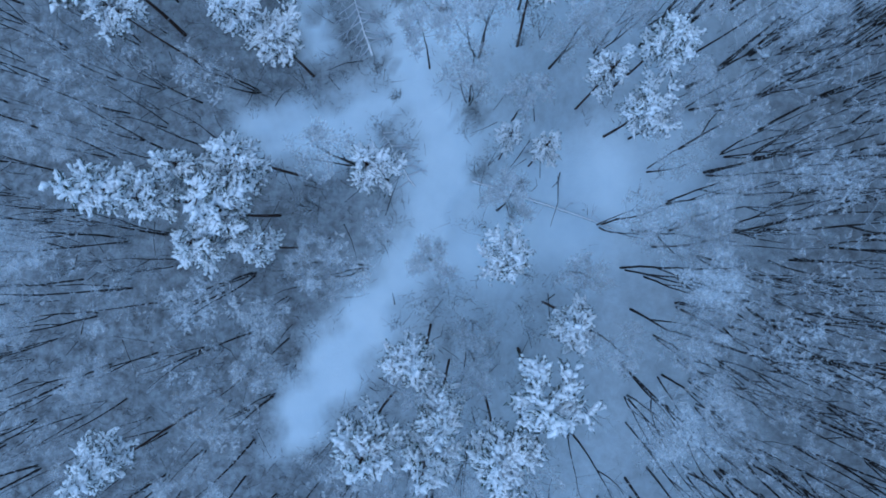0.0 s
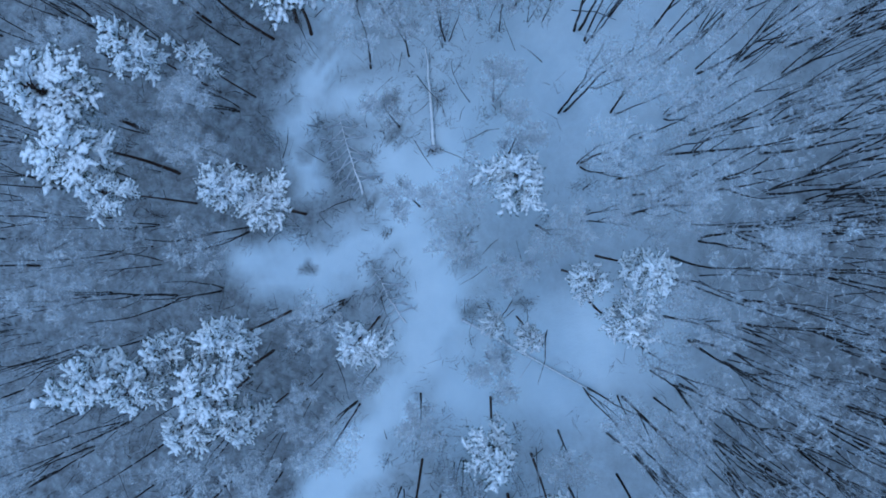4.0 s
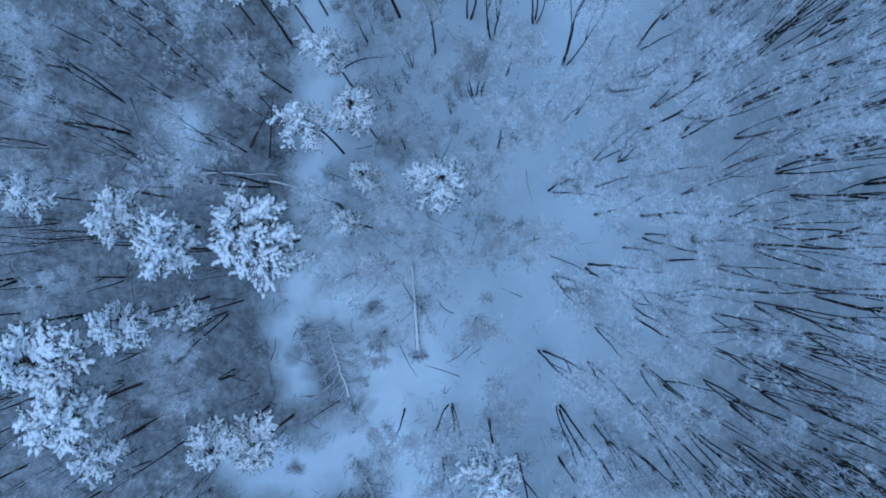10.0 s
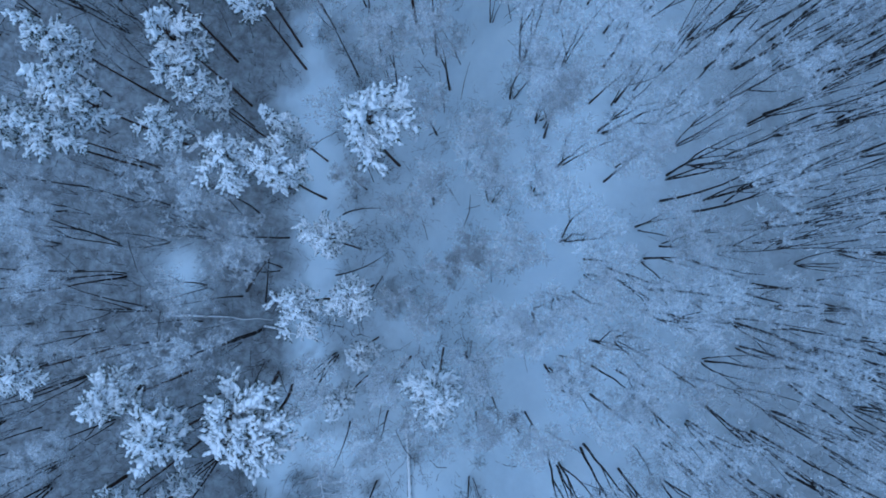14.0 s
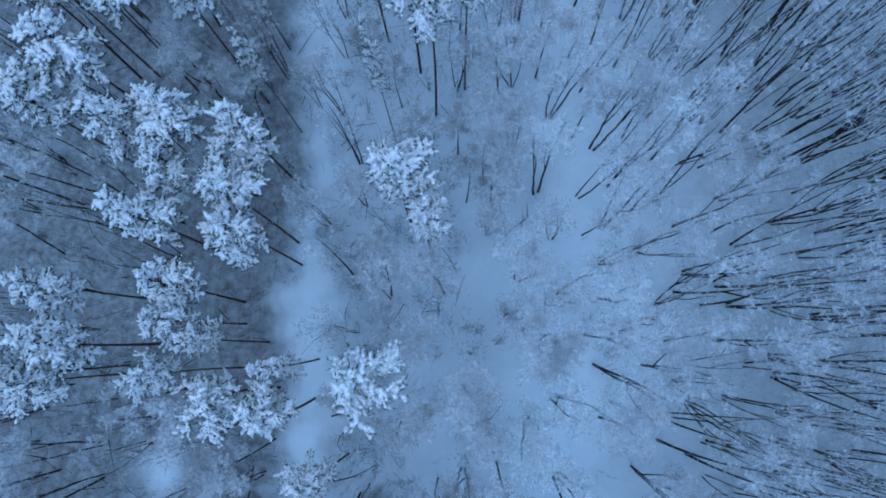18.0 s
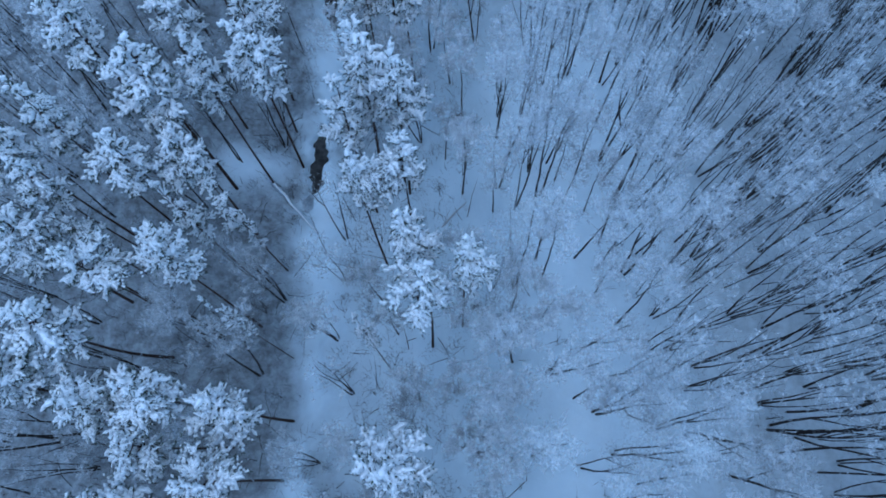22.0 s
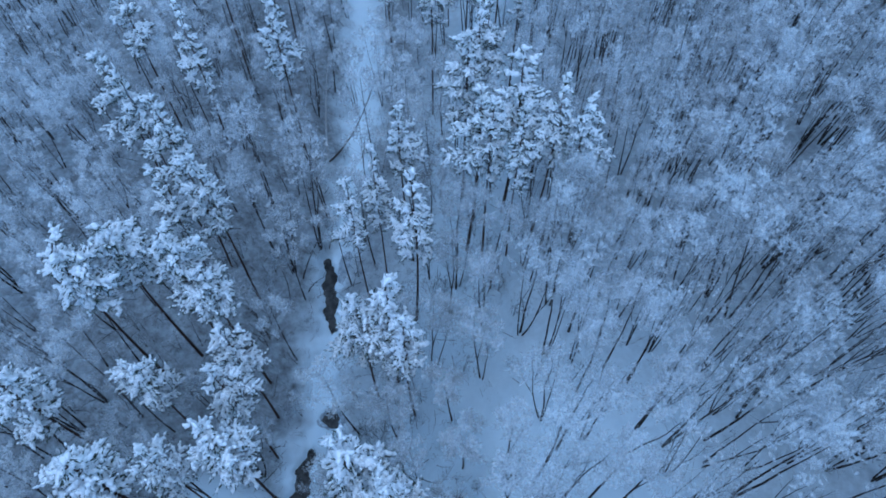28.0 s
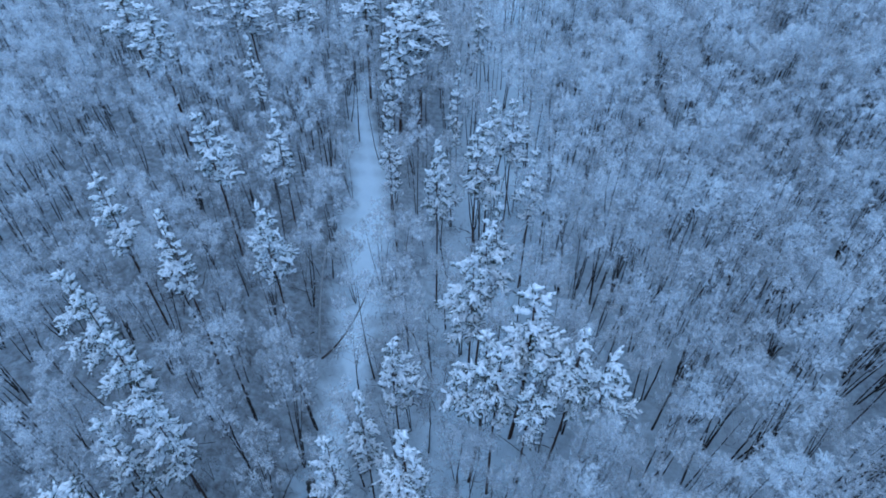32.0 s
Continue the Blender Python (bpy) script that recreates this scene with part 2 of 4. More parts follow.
def make_ground():
    far = np.array([300, 420, 600, 900, 1400, 2200, 3400.0])
    xs = np.concatenate([-far[::-1], np.arange(-220, -60, 8), np.arange(-60, -22, 1.2), np.arange(-22, -17, 0.4), np.arange(-17, -10, 0.22), np.arange(-10, 4, 0.4), np.arange(4, 60, 1.2), np.arange(60, 220, 8), far])
    ys = np.concatenate([-far[::-1], np.arange(-220, -40, 8), np.arange(-40, 84, 0.6), np.arange(84, 118, 0.25), np.arange(118, 195, 0.6), np.arange(195, 280, 6), far])
    gx, gy = np.meshgrid(xs, ys)
    gz = land(gx, gy)
    co = np.stack([gx, gy, gz], -1).reshape(-1, 3)
    nx, ny = len(xs), len(ys)
    i = (np.arange(ny - 1)[:, None] * nx + np.arange(nx - 1)[None]).ravel()
    tris = np.concatenate([np.stack([i, i + 1, i + nx + 1], -1), np.stack([i, i + nx + 1, i + nx], -1)])
    me = fast_mesh("ground", co, tris, [SNOW_GROUND], True)
    # away from open snow: litter, and canopy shade painted on, weighted by region
    litter_dim = ease((openness(co[:, 0], co[:, 1]) + 1.4) / (3.8 + 2.4 * ease((co[:, 0] + 10) / 8)))
    litter_dim = litter_dim * (0.94 - (0.40 + 0.36 * ease((co[:, 1] - 8) / 18)) * ease((co[:, 0] + 16) / 17) + 0.42 * ease((co[:, 0] - 13) / 12) + 0.55 * ease((co[:, 0] + 2) / 10) * ease((co[:, 1] - 92) / 22) * (1 - 0.6 * ease((co[:, 0] - 12) / 12)))
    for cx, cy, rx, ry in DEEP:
        litter_dim = litter_dim * (1 - 0.55 * ease(1.5 - np.hypot((co[:, 0] - cx) / rx, (co[:, 1] - cy) / ry)))
    for cx, cy, rx, ry in PATCHES:
        d = np.hypot((co[:, 0] - cx) / rx, (co[:, 1] - cy) / ry) + 0.35 * np.sin(co[:, 0] * 2.3 + cy) * np.sin(co[:, 1] * 2.9 + cx) + 0.35 * np.sin(co[:, 0] * 4.7 + co[:, 1] * 1.3 + cx) * np.sin(co[:, 1] * 5.3 + cy)
        litter_dim = np.maximum(litter_dim, (0.5 if rx > 1.9 else 0.7) * ease((1.4 - d) / 1.1))
    col = me.color_attributes.new("litter_shade", "FLOAT_COLOR", "POINT")
    col.data.foreach_set("color", np.repeat(litter_dim[:, None], 4, 1).astype(np.float32).ravel())
    return tagged(new("ground", me), "snow-covered forest floor with a frozen stream bed", "ground", kind="structure")


make_ground()


def make_water():
    for cx, cy, rx, ry, slant in HOLES:
        ring = [(cx + (rx + 0.8) * math.cos(a) + slant * (ry + 0.4) * math.sin(a), cy + (ry + 0.4) * math.sin(a)) for a in np.linspace(0, 2 * math.pi, 24, endpoint=False)]
        base = height(cx, cy) + 0.45
        me = mesh_from("water", [(x, y, base) for x, y in ring] + [(x, y, base - 0.6) for x, y in ring],
                       [list(range(24))] + [[k, k + 24, (k + 1) % 24 + 24, (k + 1) % 24] for k in range(24)], [WATER], False)
        tagged(new("water", me), "dark open water in a gap of the snowed stream ice", "water", kind="structure")


make_water()

def make_ice():
    """Grey slush where the stream has only just frozen, lying on its bed: x, y, half width, half length."""
    for cx, cy, rx, ry in [(-13.4, 113.4, 0.75, 2.0), (-13.3, 85.6, 0.55, 1.1), (-11.4, 97.2, 1.5, 1.3)]:
        rings, turns = 5, 20
        at = [(cx, cy)] + [(cx + rx * k / rings * math.cos(a) * (1 + 0.14 * math.sin(3 * a + cy)), cy + ry * k / rings * math.sin(a) * (1 + 0.14 * math.sin(2 * a + cx)))
                           for k in range(1, rings + 1) for a in np.linspace(0, 2 * math.pi, turns, endpoint=False)]
        top = [(x, y, height(x, y) + (0.05 if i <= turns * (rings - 1) else -0.04)) for i, (x, y) in enumerate(at)]
        faces = [(0, 1 + k, 1 + (k + 1) % turns) for k in range(turns)]
        for r in range(rings - 1):
            a, b = 1 + r * turns, 1 + (r + 1) * turns
            faces += [(a + k, b + k, b + (k + 1) % turns, a + (k + 1) % turns) for k in range(turns)]
        tagged(new("ice", mesh_from("ice", top, faces, [ICE])), "thin grey slush ice at the edge of open water", "ice", kind="structure")


make_ice()

# ---- makers of tubes, lumps and twigs ----


class Soup:
    """Gathers corners and triangles."""

    def __init__(self):
        self.co, self.tri, self.n = [], [], 0

    def add(self, co, tri):
        self.co.append(co)
        self.tri.append(tri + self.n)
        self.n += len(co)

    def tube(self, pts, radii, sides=5):
        pts, radii = np.asarray(pts, float), np.asarray(radii, float)
        k = len(pts)
        along = np.gradient(pts, axis=0)
        along /= np.linalg.norm(along, axis=1)[:, None] + 1e-9
        ref = np.where(abs(along[:, 2:3]) > 0.9, np.array([[1.0, 0, 0]]), np.array([[0, 0, 1.0]]))
        u = np.cross(along, ref)
        u /= np.linalg.norm(u, axis=1)[:, None]
        v = np.cross(along, u)
        a = np.linspace(0, 2 * np.pi, sides, endpoint=False)
        ring = pts[:, None] + radii[:, None, None] * (np.cos(a)[None, :, None] * u[:, None] + np.sin(a)[None, :, None] * v[:, None])
        i = (np.arange(k - 1)[:, None] * sides + np.arange(sides)[None]).ravel()
        j = (np.arange(k - 1)[:, None] * sides + (np.arange(sides)[None] + 1) % sides).ravel()
        self.add(ring.reshape(-1, 3), np.concatenate([np.stack([i, j, j + sides], -1), np.stack([i, j + sides, i + sides], -1)]))

    def twigs(self, roots, tips, width):
        """One tapered blade a twig."""
        d = tips - roots
        w = np.cross(d, rng.normal(size=d.shape))
        w *= (np.broadcast_to(width, (len(d),)) / (np.linalg.norm(w, axis=1) + 1e-9))[:, None]
        co = np.stack([roots - w, roots + w, tips], 1).reshape(-1, 3)
        self.add(co, np.arange(len(co)).reshape(-1, 3))

    def lumps(self, centres, heads, size):
        """Ragged little clods, longer along their heads."""
        n = len(centres)
        heads = heads / (np.linalg.norm(heads, axis=1)[:, None] + 1e-9)
        side = np.cross(heads, np.array([0, 0, 1.0]))
        side /= np.linalg.norm(side, axis=1)[:, None] + 1e-9
        up = np.cross(side, heads)
        base = CLOD[None] * (1 + rng.uniform(-0.35, 0.35, (n, len(CLOD), 1)))
        s = np.broadcast_to(size, (n, 3))
        co = centres[:, None] + base[..., :1] * (heads * s[:, :1])[:, None] + base[..., 1:2] * (side * s[:, 1:2])[:, None] + base[..., 2:] * (up * s[:, 2:])[:, None]
        tri = (CLOD_TRI[None] + (np.arange(n) * len(CLOD))[:, None, None]).reshape(-1, 3)
        self.add(co.reshape(-1, 3), tri)

    def arrays(self):
        return np.concatenate(self.co), np.concatenate(self.tri)

    def mesh(self, name, mat, smooth=True):
        co, tri = self.arrays()
        return fast_mesh(name, co, tri, [mat], smooth)


def clod():
    """A small clod of eight triangles, rounded by its smooth shading."""
    bm = bmesh.new()
    ring = [bm.verts.new((math.cos(k * math.pi / 2), math.sin(k * math.pi / 2), -0.1)) for k in range(4)]
    top, foot = bm.verts.new((0.1, 0.05, 0.95)), bm.verts.new((0, 0, -0.8))
    for v, w in zip(ring, ring[1:] + ring[:1]):
        bm.faces.new((v, w, top))
        bm.faces.new((w, v, foot))
    bm.verts.index_update()
    co = np.array([v.co[:] for v in bm.verts])
    tri = np.array([[v.index for v in f.verts] for f in bm.faces])
    bm.free()
    return co, tri


CLOD, CLOD_TRI = clod()


def unit(v):
    return v / (np.linalg.norm(v, axis=-1, keepdims=True) + 1e-9)


# ---- pines ----


def pine_meshes(seed, bare, plump, dome=1.9):
    """Trunk, branches, needles and snow of a pine 18 m tall whose crown is 2 m in radius. bare: the share of the trunk without boughs; dome: how round its top is."""
    global rng
    rng = np.random.default_rng(seed)
    H, R = 18.0, 2.0
    zs = np.linspace(0, H * 0.985, 9)
    bend = rng.normal(0, 0.32, 2)
    axis = np.stack([bend[0] * np.sin(zs / H * 3.0), bend[1] * np.sin(zs / H * 2.4), zs], -1)
    trunk = Soup()
    trunk.tube(np.vstack([axis[:1] - (0, 0, 0.5), axis]), np.concatenate([[0.20], 0.155 * (1 - zs / H * 0.80)]), 8)
    limbs, green, snow = Soup(), Soup(), Soup()
    for _ in range(6):  # dead snags on the bare trunk
        z = rng.uniform(0.3, bare) * H
        a = rng.uniform(0, 6.28)
        p = np.array([np.interp(z, zs, axis[:, 0]), np.interp(z, zs, axis[:, 1]), z])
        limbs.tube([p, p + np.array([math.cos(a), math.sin(a), -0.1]) * rng.uniform(0.4, 1.1)], [0.03, 0.008], 3)
    tiers = np.linspace(bare, 0.97, 9)
    turn = rng.uniform(0, 6.28)
    cen, head, big = [], [], []
    lop = rng.uniform(0, 6.28)
    q = np.array([0, 0.35, 0.7, 1.0])
    for k, f in enumerate(tiers):
        s = k / (len(tiers) - 1)
        reach = R * plump * (0.62 + 1.27 * s if s < 0.3 else 1.0 - 0.80 * ((s - 0.3) / 0.7) ** dome)
        turn += 0.6
        for b in range(4 if k == 0 else 6 if s < 0.75 else 4):
            if rng.random() < 0.22:
                continue
            a = turn + b * 6.283 / 5.7 + rng.normal(0, 0.3)
            length = reach * rng.uniform(0.6, 1.15) * (1 + 0.36 * math.cos(a - lop))
            z = f * H + rng.normal(0, 0.32)
            o = np.array([np.interp(z, zs, axis[:, 0]), np.interp(z, zs, axis[:, 1]), z])
            out = np.array([math.cos(a), math.sin(a), 0])
            side = np.array([-out[1], out[0], 0])
            rise = rng.uniform(0.0, 0.22) + 0.35 * s
            path = o + out * (q * length)[:, None] + np.array([0, 0, 1.0]) * (length * (rise * q - 0.34 * (1 - 0.5 * s) * q * q))[:, None]
            limbs.tube(path, [0.055, 0.04, 0.025, 0.01], 3)
            sprays = max(3, int(5.0 * length))
            for j in range(sprays):
                w = 0.20 + 0.82 * (j + rng.random()) / sprays
                c = np.array([np.interp(w, q, path[:, i]) for i in range(3)])
                d = out + side * rng.choice((-1, 1)) * rng.uniform(0.3, 1.8) + np.array([0, 0, rng.uniform(-0.25, 0.30)])
                d /= np.linalg.norm(d)
                span = (0.30 + 0.22 * length * (1.1 - abs(w - 0.6))) * rng.uniform(0.7, 1.3)
                m = 3 if span < 0.5 else 4
                heap = rng.uniform(0.6, 1.35)
                for e in np.linspace(0.15, 1.0, m):
                    cen.append(c + d * span * e + rng.normal(0, 0.05, 3))
                    head.append(d)
                    big.append((1.2 - 0.4 * e) * heap)
    for dz in (0.2, 0.0, -0.25, -0.5, -0.5, -0.8, -0.8, -1.0, -1.2, -1.2, -1.4):
        cen.append(axis[-1] + rng.normal(0, 0.06 - 0.12 * min(0, dz), 3) * (1, 1, 0.3) + (0, 0, dz))
        head.append(unit(rng.normal(0, 1, 3)))
        big.append(0.9)
    cen, head, big = np.array(cen), np.array(head), np.array(big)
    n = len(cen)
    size = big[:, None] * np.stack([rng.uniform(0.18, 0.33, n), rng.uniform(0.13, 0.215, n), rng.uniform(0.10, 0.165, n)], -1)
    keep = rng.random(n) < 0.96
    keep[-11:] = True
    snow.lumps(cen[keep] + (0, 0, 0.05), head[keep], size[keep])
    for drop in (-0.6, -0.3):
        d = unit(head + rng.normal(0, 0.7, (n, 3)) + (0, 0, drop))
        root = cen + rng.normal(0, 0.08, (n, 3)) + (0, 0, -0.07)
        green.twigs(root, root + d * rng.uniform(0.24, 0.46, (n, 1)), 0.052)
    return trunk.mesh("pine_trunk", PINE_BARK), limbs.mesh("pine_branches", PINE_BARK), green.mesh("pine_needles", NEEDLES, False), snow.mesh("pine_snow", SNOW_LOAD)


PINES = [pine_meshes(11 + k, b, p) for k, (b, p) in enumerate([(0.71, 1.05), (0.66, 1.0), (0.74, 1.1), (0.68, 1.05), (0.73, 1.15), (0.65, 1.0), (0.72, 1.1), (0.75, 1.15)])]
LONG = [pine_meshes(61 + k, b, p, 1.25) for k, (b, p) in enumerate([(0.59, 1.0), (0.56, 0.95), (0.62, 1.05), (0.58, 1.1)])]
SLIM = [pine_meshes(41 + k, b, p, 1.2) for k, (b, p) in enumerate([(0.50, 0.85), (0.55, 0.9)])]


def part(name, me, parent, label=""):
    ob = new(name, me)
    ob.parent = parent
    return tagged(ob, label)


def pine(x, y, tall, reach):
    kinds = SLIM if reach < 1.25 else LONG if y > 104 or (x > -12 and y > 82) else PINES
    k = int(abs(x * 7.3 + y * 3.1) * 10) % len(kinds)
    root = new("pine_tree")
    slim = 2.0 if y > 104 or (x < -12 and y > 82) else 1.88 if y > 82 else 2.4 if x < -12 and y > 40 else 2.25 if y < 12 else 2.1
    tall += 1.5 * float(ease((y - 40) / 12))
    root.matrix_world = pose(x, y, height(x, y) - 0.1, 0, 0, (x * 37 + y * 53) % 360) @ Matrix.Diagonal((reach / slim, reach / slim, tall / 18.0, 1))
    look_of = "slender young" if reach < 1.25 else "broad-crowned" if reach > 2.05 else "tall bare-trunked"
    tagged(root, look_of + " pine with boughs bent under fresh white snow", "pine tree", "snow-laden pines")
    trunk, limbs, green, white = kinds[k]
    part("trunk", trunk, root, "reddish-brown bare pine trunk")
    part("branchwork", limbs, root)["kind"] = "stuff"
    crown = part("crown", green, root, "dark green needle tufts")
    crown["kind"] = "stuff"
    part("snow_cover", white, crown, "lumpy white snow on the boughs")["kind"] = "stuff"
    return root


pine_places = []
# between -15 and 15 m along the stream
for x, y, tall, reach in [
        (-23.5, -14.9, 19.0, 1.9), (-6.0, -13.3, 21.4, 1.9), (-2.4, -13.1, 22.4, 1.7), (1.5, -12.3, 21.1, 1.9), (-1.3, -10.4, 22.7, 1.5),
        (4.3, -8.7, 19.8, 2.0), (-2.9, -7.4, 20.2, 1.8), (6.0, -4.8, 15.7, 1.5), (3.0, -1.2, 18.7, 1.6), (-13.4, -0.8, 16.6, 1.4),
        (-17.9, -0.0, 17.3, 1.7), (-16.0, 2.1, 18.4, 2.1), (-22.4, 2.9, 21.4, 1.9), (-20.3, 2.3, 19.2, 1.5), (-18.6, 4.8, 17.8, 1.7), (-6.6, 5.1, 16.4, 1.7),
        (-14.4, 5.6, 18.0, 1.9), (5.0, 5.7, 15.0, 1.0), (2.8, 6.5, 17.3, 0.9), (9.9, 7.3, 12.6, 1.4), (8.1, 9.5, 15.2, 1.2),
        (10.3, 10.6, 15.0, 1.3), (-13.0, 14.1, 11.6, 1.8), (-15.2, 14.9, 15.5, 1.4), (-22.7, 15.1, 16.8, 1.4),
]:
    pine(x, y, tall, reach)
    pine_places.append((x, y))
# between 15 and 53 m along the stream
for x, y, tall, reach in [
        (4.2, 15.3, 17.6, 1.6), (-24.3, 17.8, 17.0, 2.4), (-27.1, 21.5, 17.8, 2.4), (-20.4, 24.8, 18.5, 1.5), (-17.4, 24.4, 17.0, 1.1), (-15.7, 29.4, 19.4, 1.9),
        (-13.7, 30.9, 17.2, 2.5), (-12.4, 29.8, 16.6, 2.2), (-5.7, 30.8, 17.0, 1.2), (-21.3, 31.0, 17.3, 1.8), (-27.7, 33.1, 18.0, 1.4), (1.0, 33.5, 21.1, 1.4),
        (-4.8, 34.2, 16.0, 1.1), (-8.3, 37.5, 17.0, 1.5), (-5.3, 38.8, 17.1, 1.3), (-6.5, 42.0, 17.0, 1.4), (-9.8, 46.5, 18.0, 1.6),
        (-12.9, 47.3, 17.7, 2.0), (-22.5, 48.2, 19.8, 1.5), (-25.3, 48.8, 19.3, 1.5), (-16.1, 48.9, 19.4, 1.3), (-3.2, 49.5, 20.8, 2.0),
        (-9.7, 49.9, 18.7, 1.2), (-21.5, 50.8, 19.8, 2.0), (-14.1, 51.2, 18.1, 1.4), (-16.1, 52.7, 18.6, 1.4),
]:
    pine(x, y, tall, reach)
    pine_places.append((x, y))
# between 54 and 78 m along the stream
for x, y, tall, reach in [
        (-23.1, 54.4, 18.4, 1.5), (-16.4, 54.6, 18.5, 1.7), (-11.8, 58.2, 20.2, 1.5), (-17.6, 58.4, 21.1, 1.9), (-12.2, 60.2, 20.2, 1.8),
        (-1.8, 61.7, 21.5, 2.0), (0.0, 59.3, 18.2, 1.3), (-16.5, 62.6, 18.9, 1.6), (-11.9, 65.1, 20.0, 1.8), (-19.7, 64.5, 19.7, 1.9), (-24.2, 65.0, 18.7, 1.9),
        (-16.1, 65.5, 20.3, 2.1), (-22.4, 69.6, 20.0, 2.3), (-3.9, 70.2, 21.6, 0.7), (-12.6, 70.5, 21.8, 0.7), (-20.2, 71.8, 21.5, 1.7),
        (-0.2, 72.1, 21.6, 1.7), (-15.8, 73.1, 21.9, 1.8), (2.3, 73.6, 21.1, 1.3), (-26.7, 74.1, 19.3, 2.0), (-25.0, 74.3, 19.4, 1.7),
        (-23.2, 75.4, 19.6, 1.1), (-1.8, 76.3, 19.9, 1.7), (-16.8, 77.3, 20.7, 1.2), (-24.8, 78.1, 19.4, 1.4),
]:
    pine(x, y, tall, reach)
    pine_places.append((x, y))
# between 79 and 106 m along the stream
for x, y, tall, reach in [
        (-14.3, 78.6, 21.0, 1.2), (-5.0, 79.7, 21.8, 1.5), (-20.5, 79.9, 19.9, 1.9), (-27.3, 80.0, 20.2, 1.9), (-2.1, 81.2, 20.3, 1.6),
        (-17.4, 81.7, 18.3, 1.9), (-24.9, 81.9, 21.8, 1.5), (-6.5, 85.0, 22.0, 1.4), (-19.8, 85.9, 21.5, 2.2), (-3.4, 86.7, 21.1, 1.5),
        (-16.6, 87.0, 21.3, 1.4), (-6.3, 88.4, 22.0, 2.0), (-14.2, 89.2, 21.1, 1.7), (-26.3, 90.1, 19.8, 1.9), (-19.9, 92.4, 18.2, 1.5),
        (-15.3, 92.9, 19.4, 1.4), (-16.1, 96.4, 17.8, 1.6), (-3.6, 97.7, 19.3, 1.5), (-25.4, 97.7, 21.3, 2.0), (-17.6, 99.5, 18.8, 1.7),
        (-5.5, 100.1, 20.8, 2.1), (-7.4, 99.6, 18.6, 1.5), (-20.5, 100.6, 20.2, 1.6), (-24.0, 100.7, 20.1, 2.0), (-23.1, 106.0, 19.9, 1.2),
]:
    pine(x, y, tall, reach)
    pine_places.append((x, y))
# between 107 and 139 m along the stream
for x, y, tall, reach in [
        (-9.1, 107.5, 21.4, 1.3), (-4.9, 107.7, 21.8, 1.8), (-20.7, 107.7, 20.2, 1.6), (3.2, 111.4, 17.8, 1.2), (-24.1, 110.5, 21.8, 1.5),
        (-8.1, 110.6, 21.8, 1.2), (1.0, 112.5, 19.2, 1.6), (7.3, 112.6, 15.9, 1.6), (-0.6, 114.0, 20.4, 1.7), (5.3, 113.5, 17.6, 1.4),
        (-28.5, 114.7, 20.2, 1.3), (-6.2, 114.8, 21.6, 1.4), (-31.4, 116.1, 20.0, 1.6), (2.5, 117.0, 18.2, 2.2), (-1.7, 121.4, 20.4, 1.8),
        (-27.4, 123.4, 20.1, 1.5), (-1.3, 125.0, 20.3, 1.6), (-19.9, 125.8, 20.2, 1.6), (-0.2, 127.1, 19.2, 1.2), (-34.5, 127.2, 19.6, 1.6),
        (2.2, 134.1, 16.9, 1.2), (-6.8, 136.5, 22.1, 1.4), (-29.3, 136.7, 19.5, 1.8), (-3.2, 139.4, 20.7, 1.7),
]:
    pine(x, y, tall, reach)
    pine_places.append((x, y))
# between 141 and 173 m along the stream
for x, y, tall, reach in [
        (-24.0, 140.7, 18.3, 1.6), (-0.1, 142.9, 17.8, 1.4), (-12.9, 144.1, 18.0, 1.2), (-2.2, 144.7, 19.1, 1.5), (-14.7, 149.8, 19.2, 1.0),
        (-6.7, 153.6, 20.4, 1.0), (-31.3, 154.0, 18.2, 1.1), (-15.5, 157.2, 20.4, 1.5), (-44.9, 157.6, 19.3, 2.5), (-16.2, 163.7, 20.4, 3.1),
        (-52.3, 165.1, 18.2, 2.5), (-14.2, 168.3, 20.9, 2.8), (-43.4, 169.6, 16.3, 2.4), (-37.9, 170.1, 16.0, 2.4), (-14.2, 170.2, 21.0, 2.8),
        (-6.0, 171.2, 21.2, 1.0), (-32.2, 171.4, 16.7, 2.5), (-22.5, 173.3, 19.5, 2.6),
]:
    pine(x, y, tall, reach)
    pine_places.append((x, y))

# ---- bare trees white with hoar frost ----


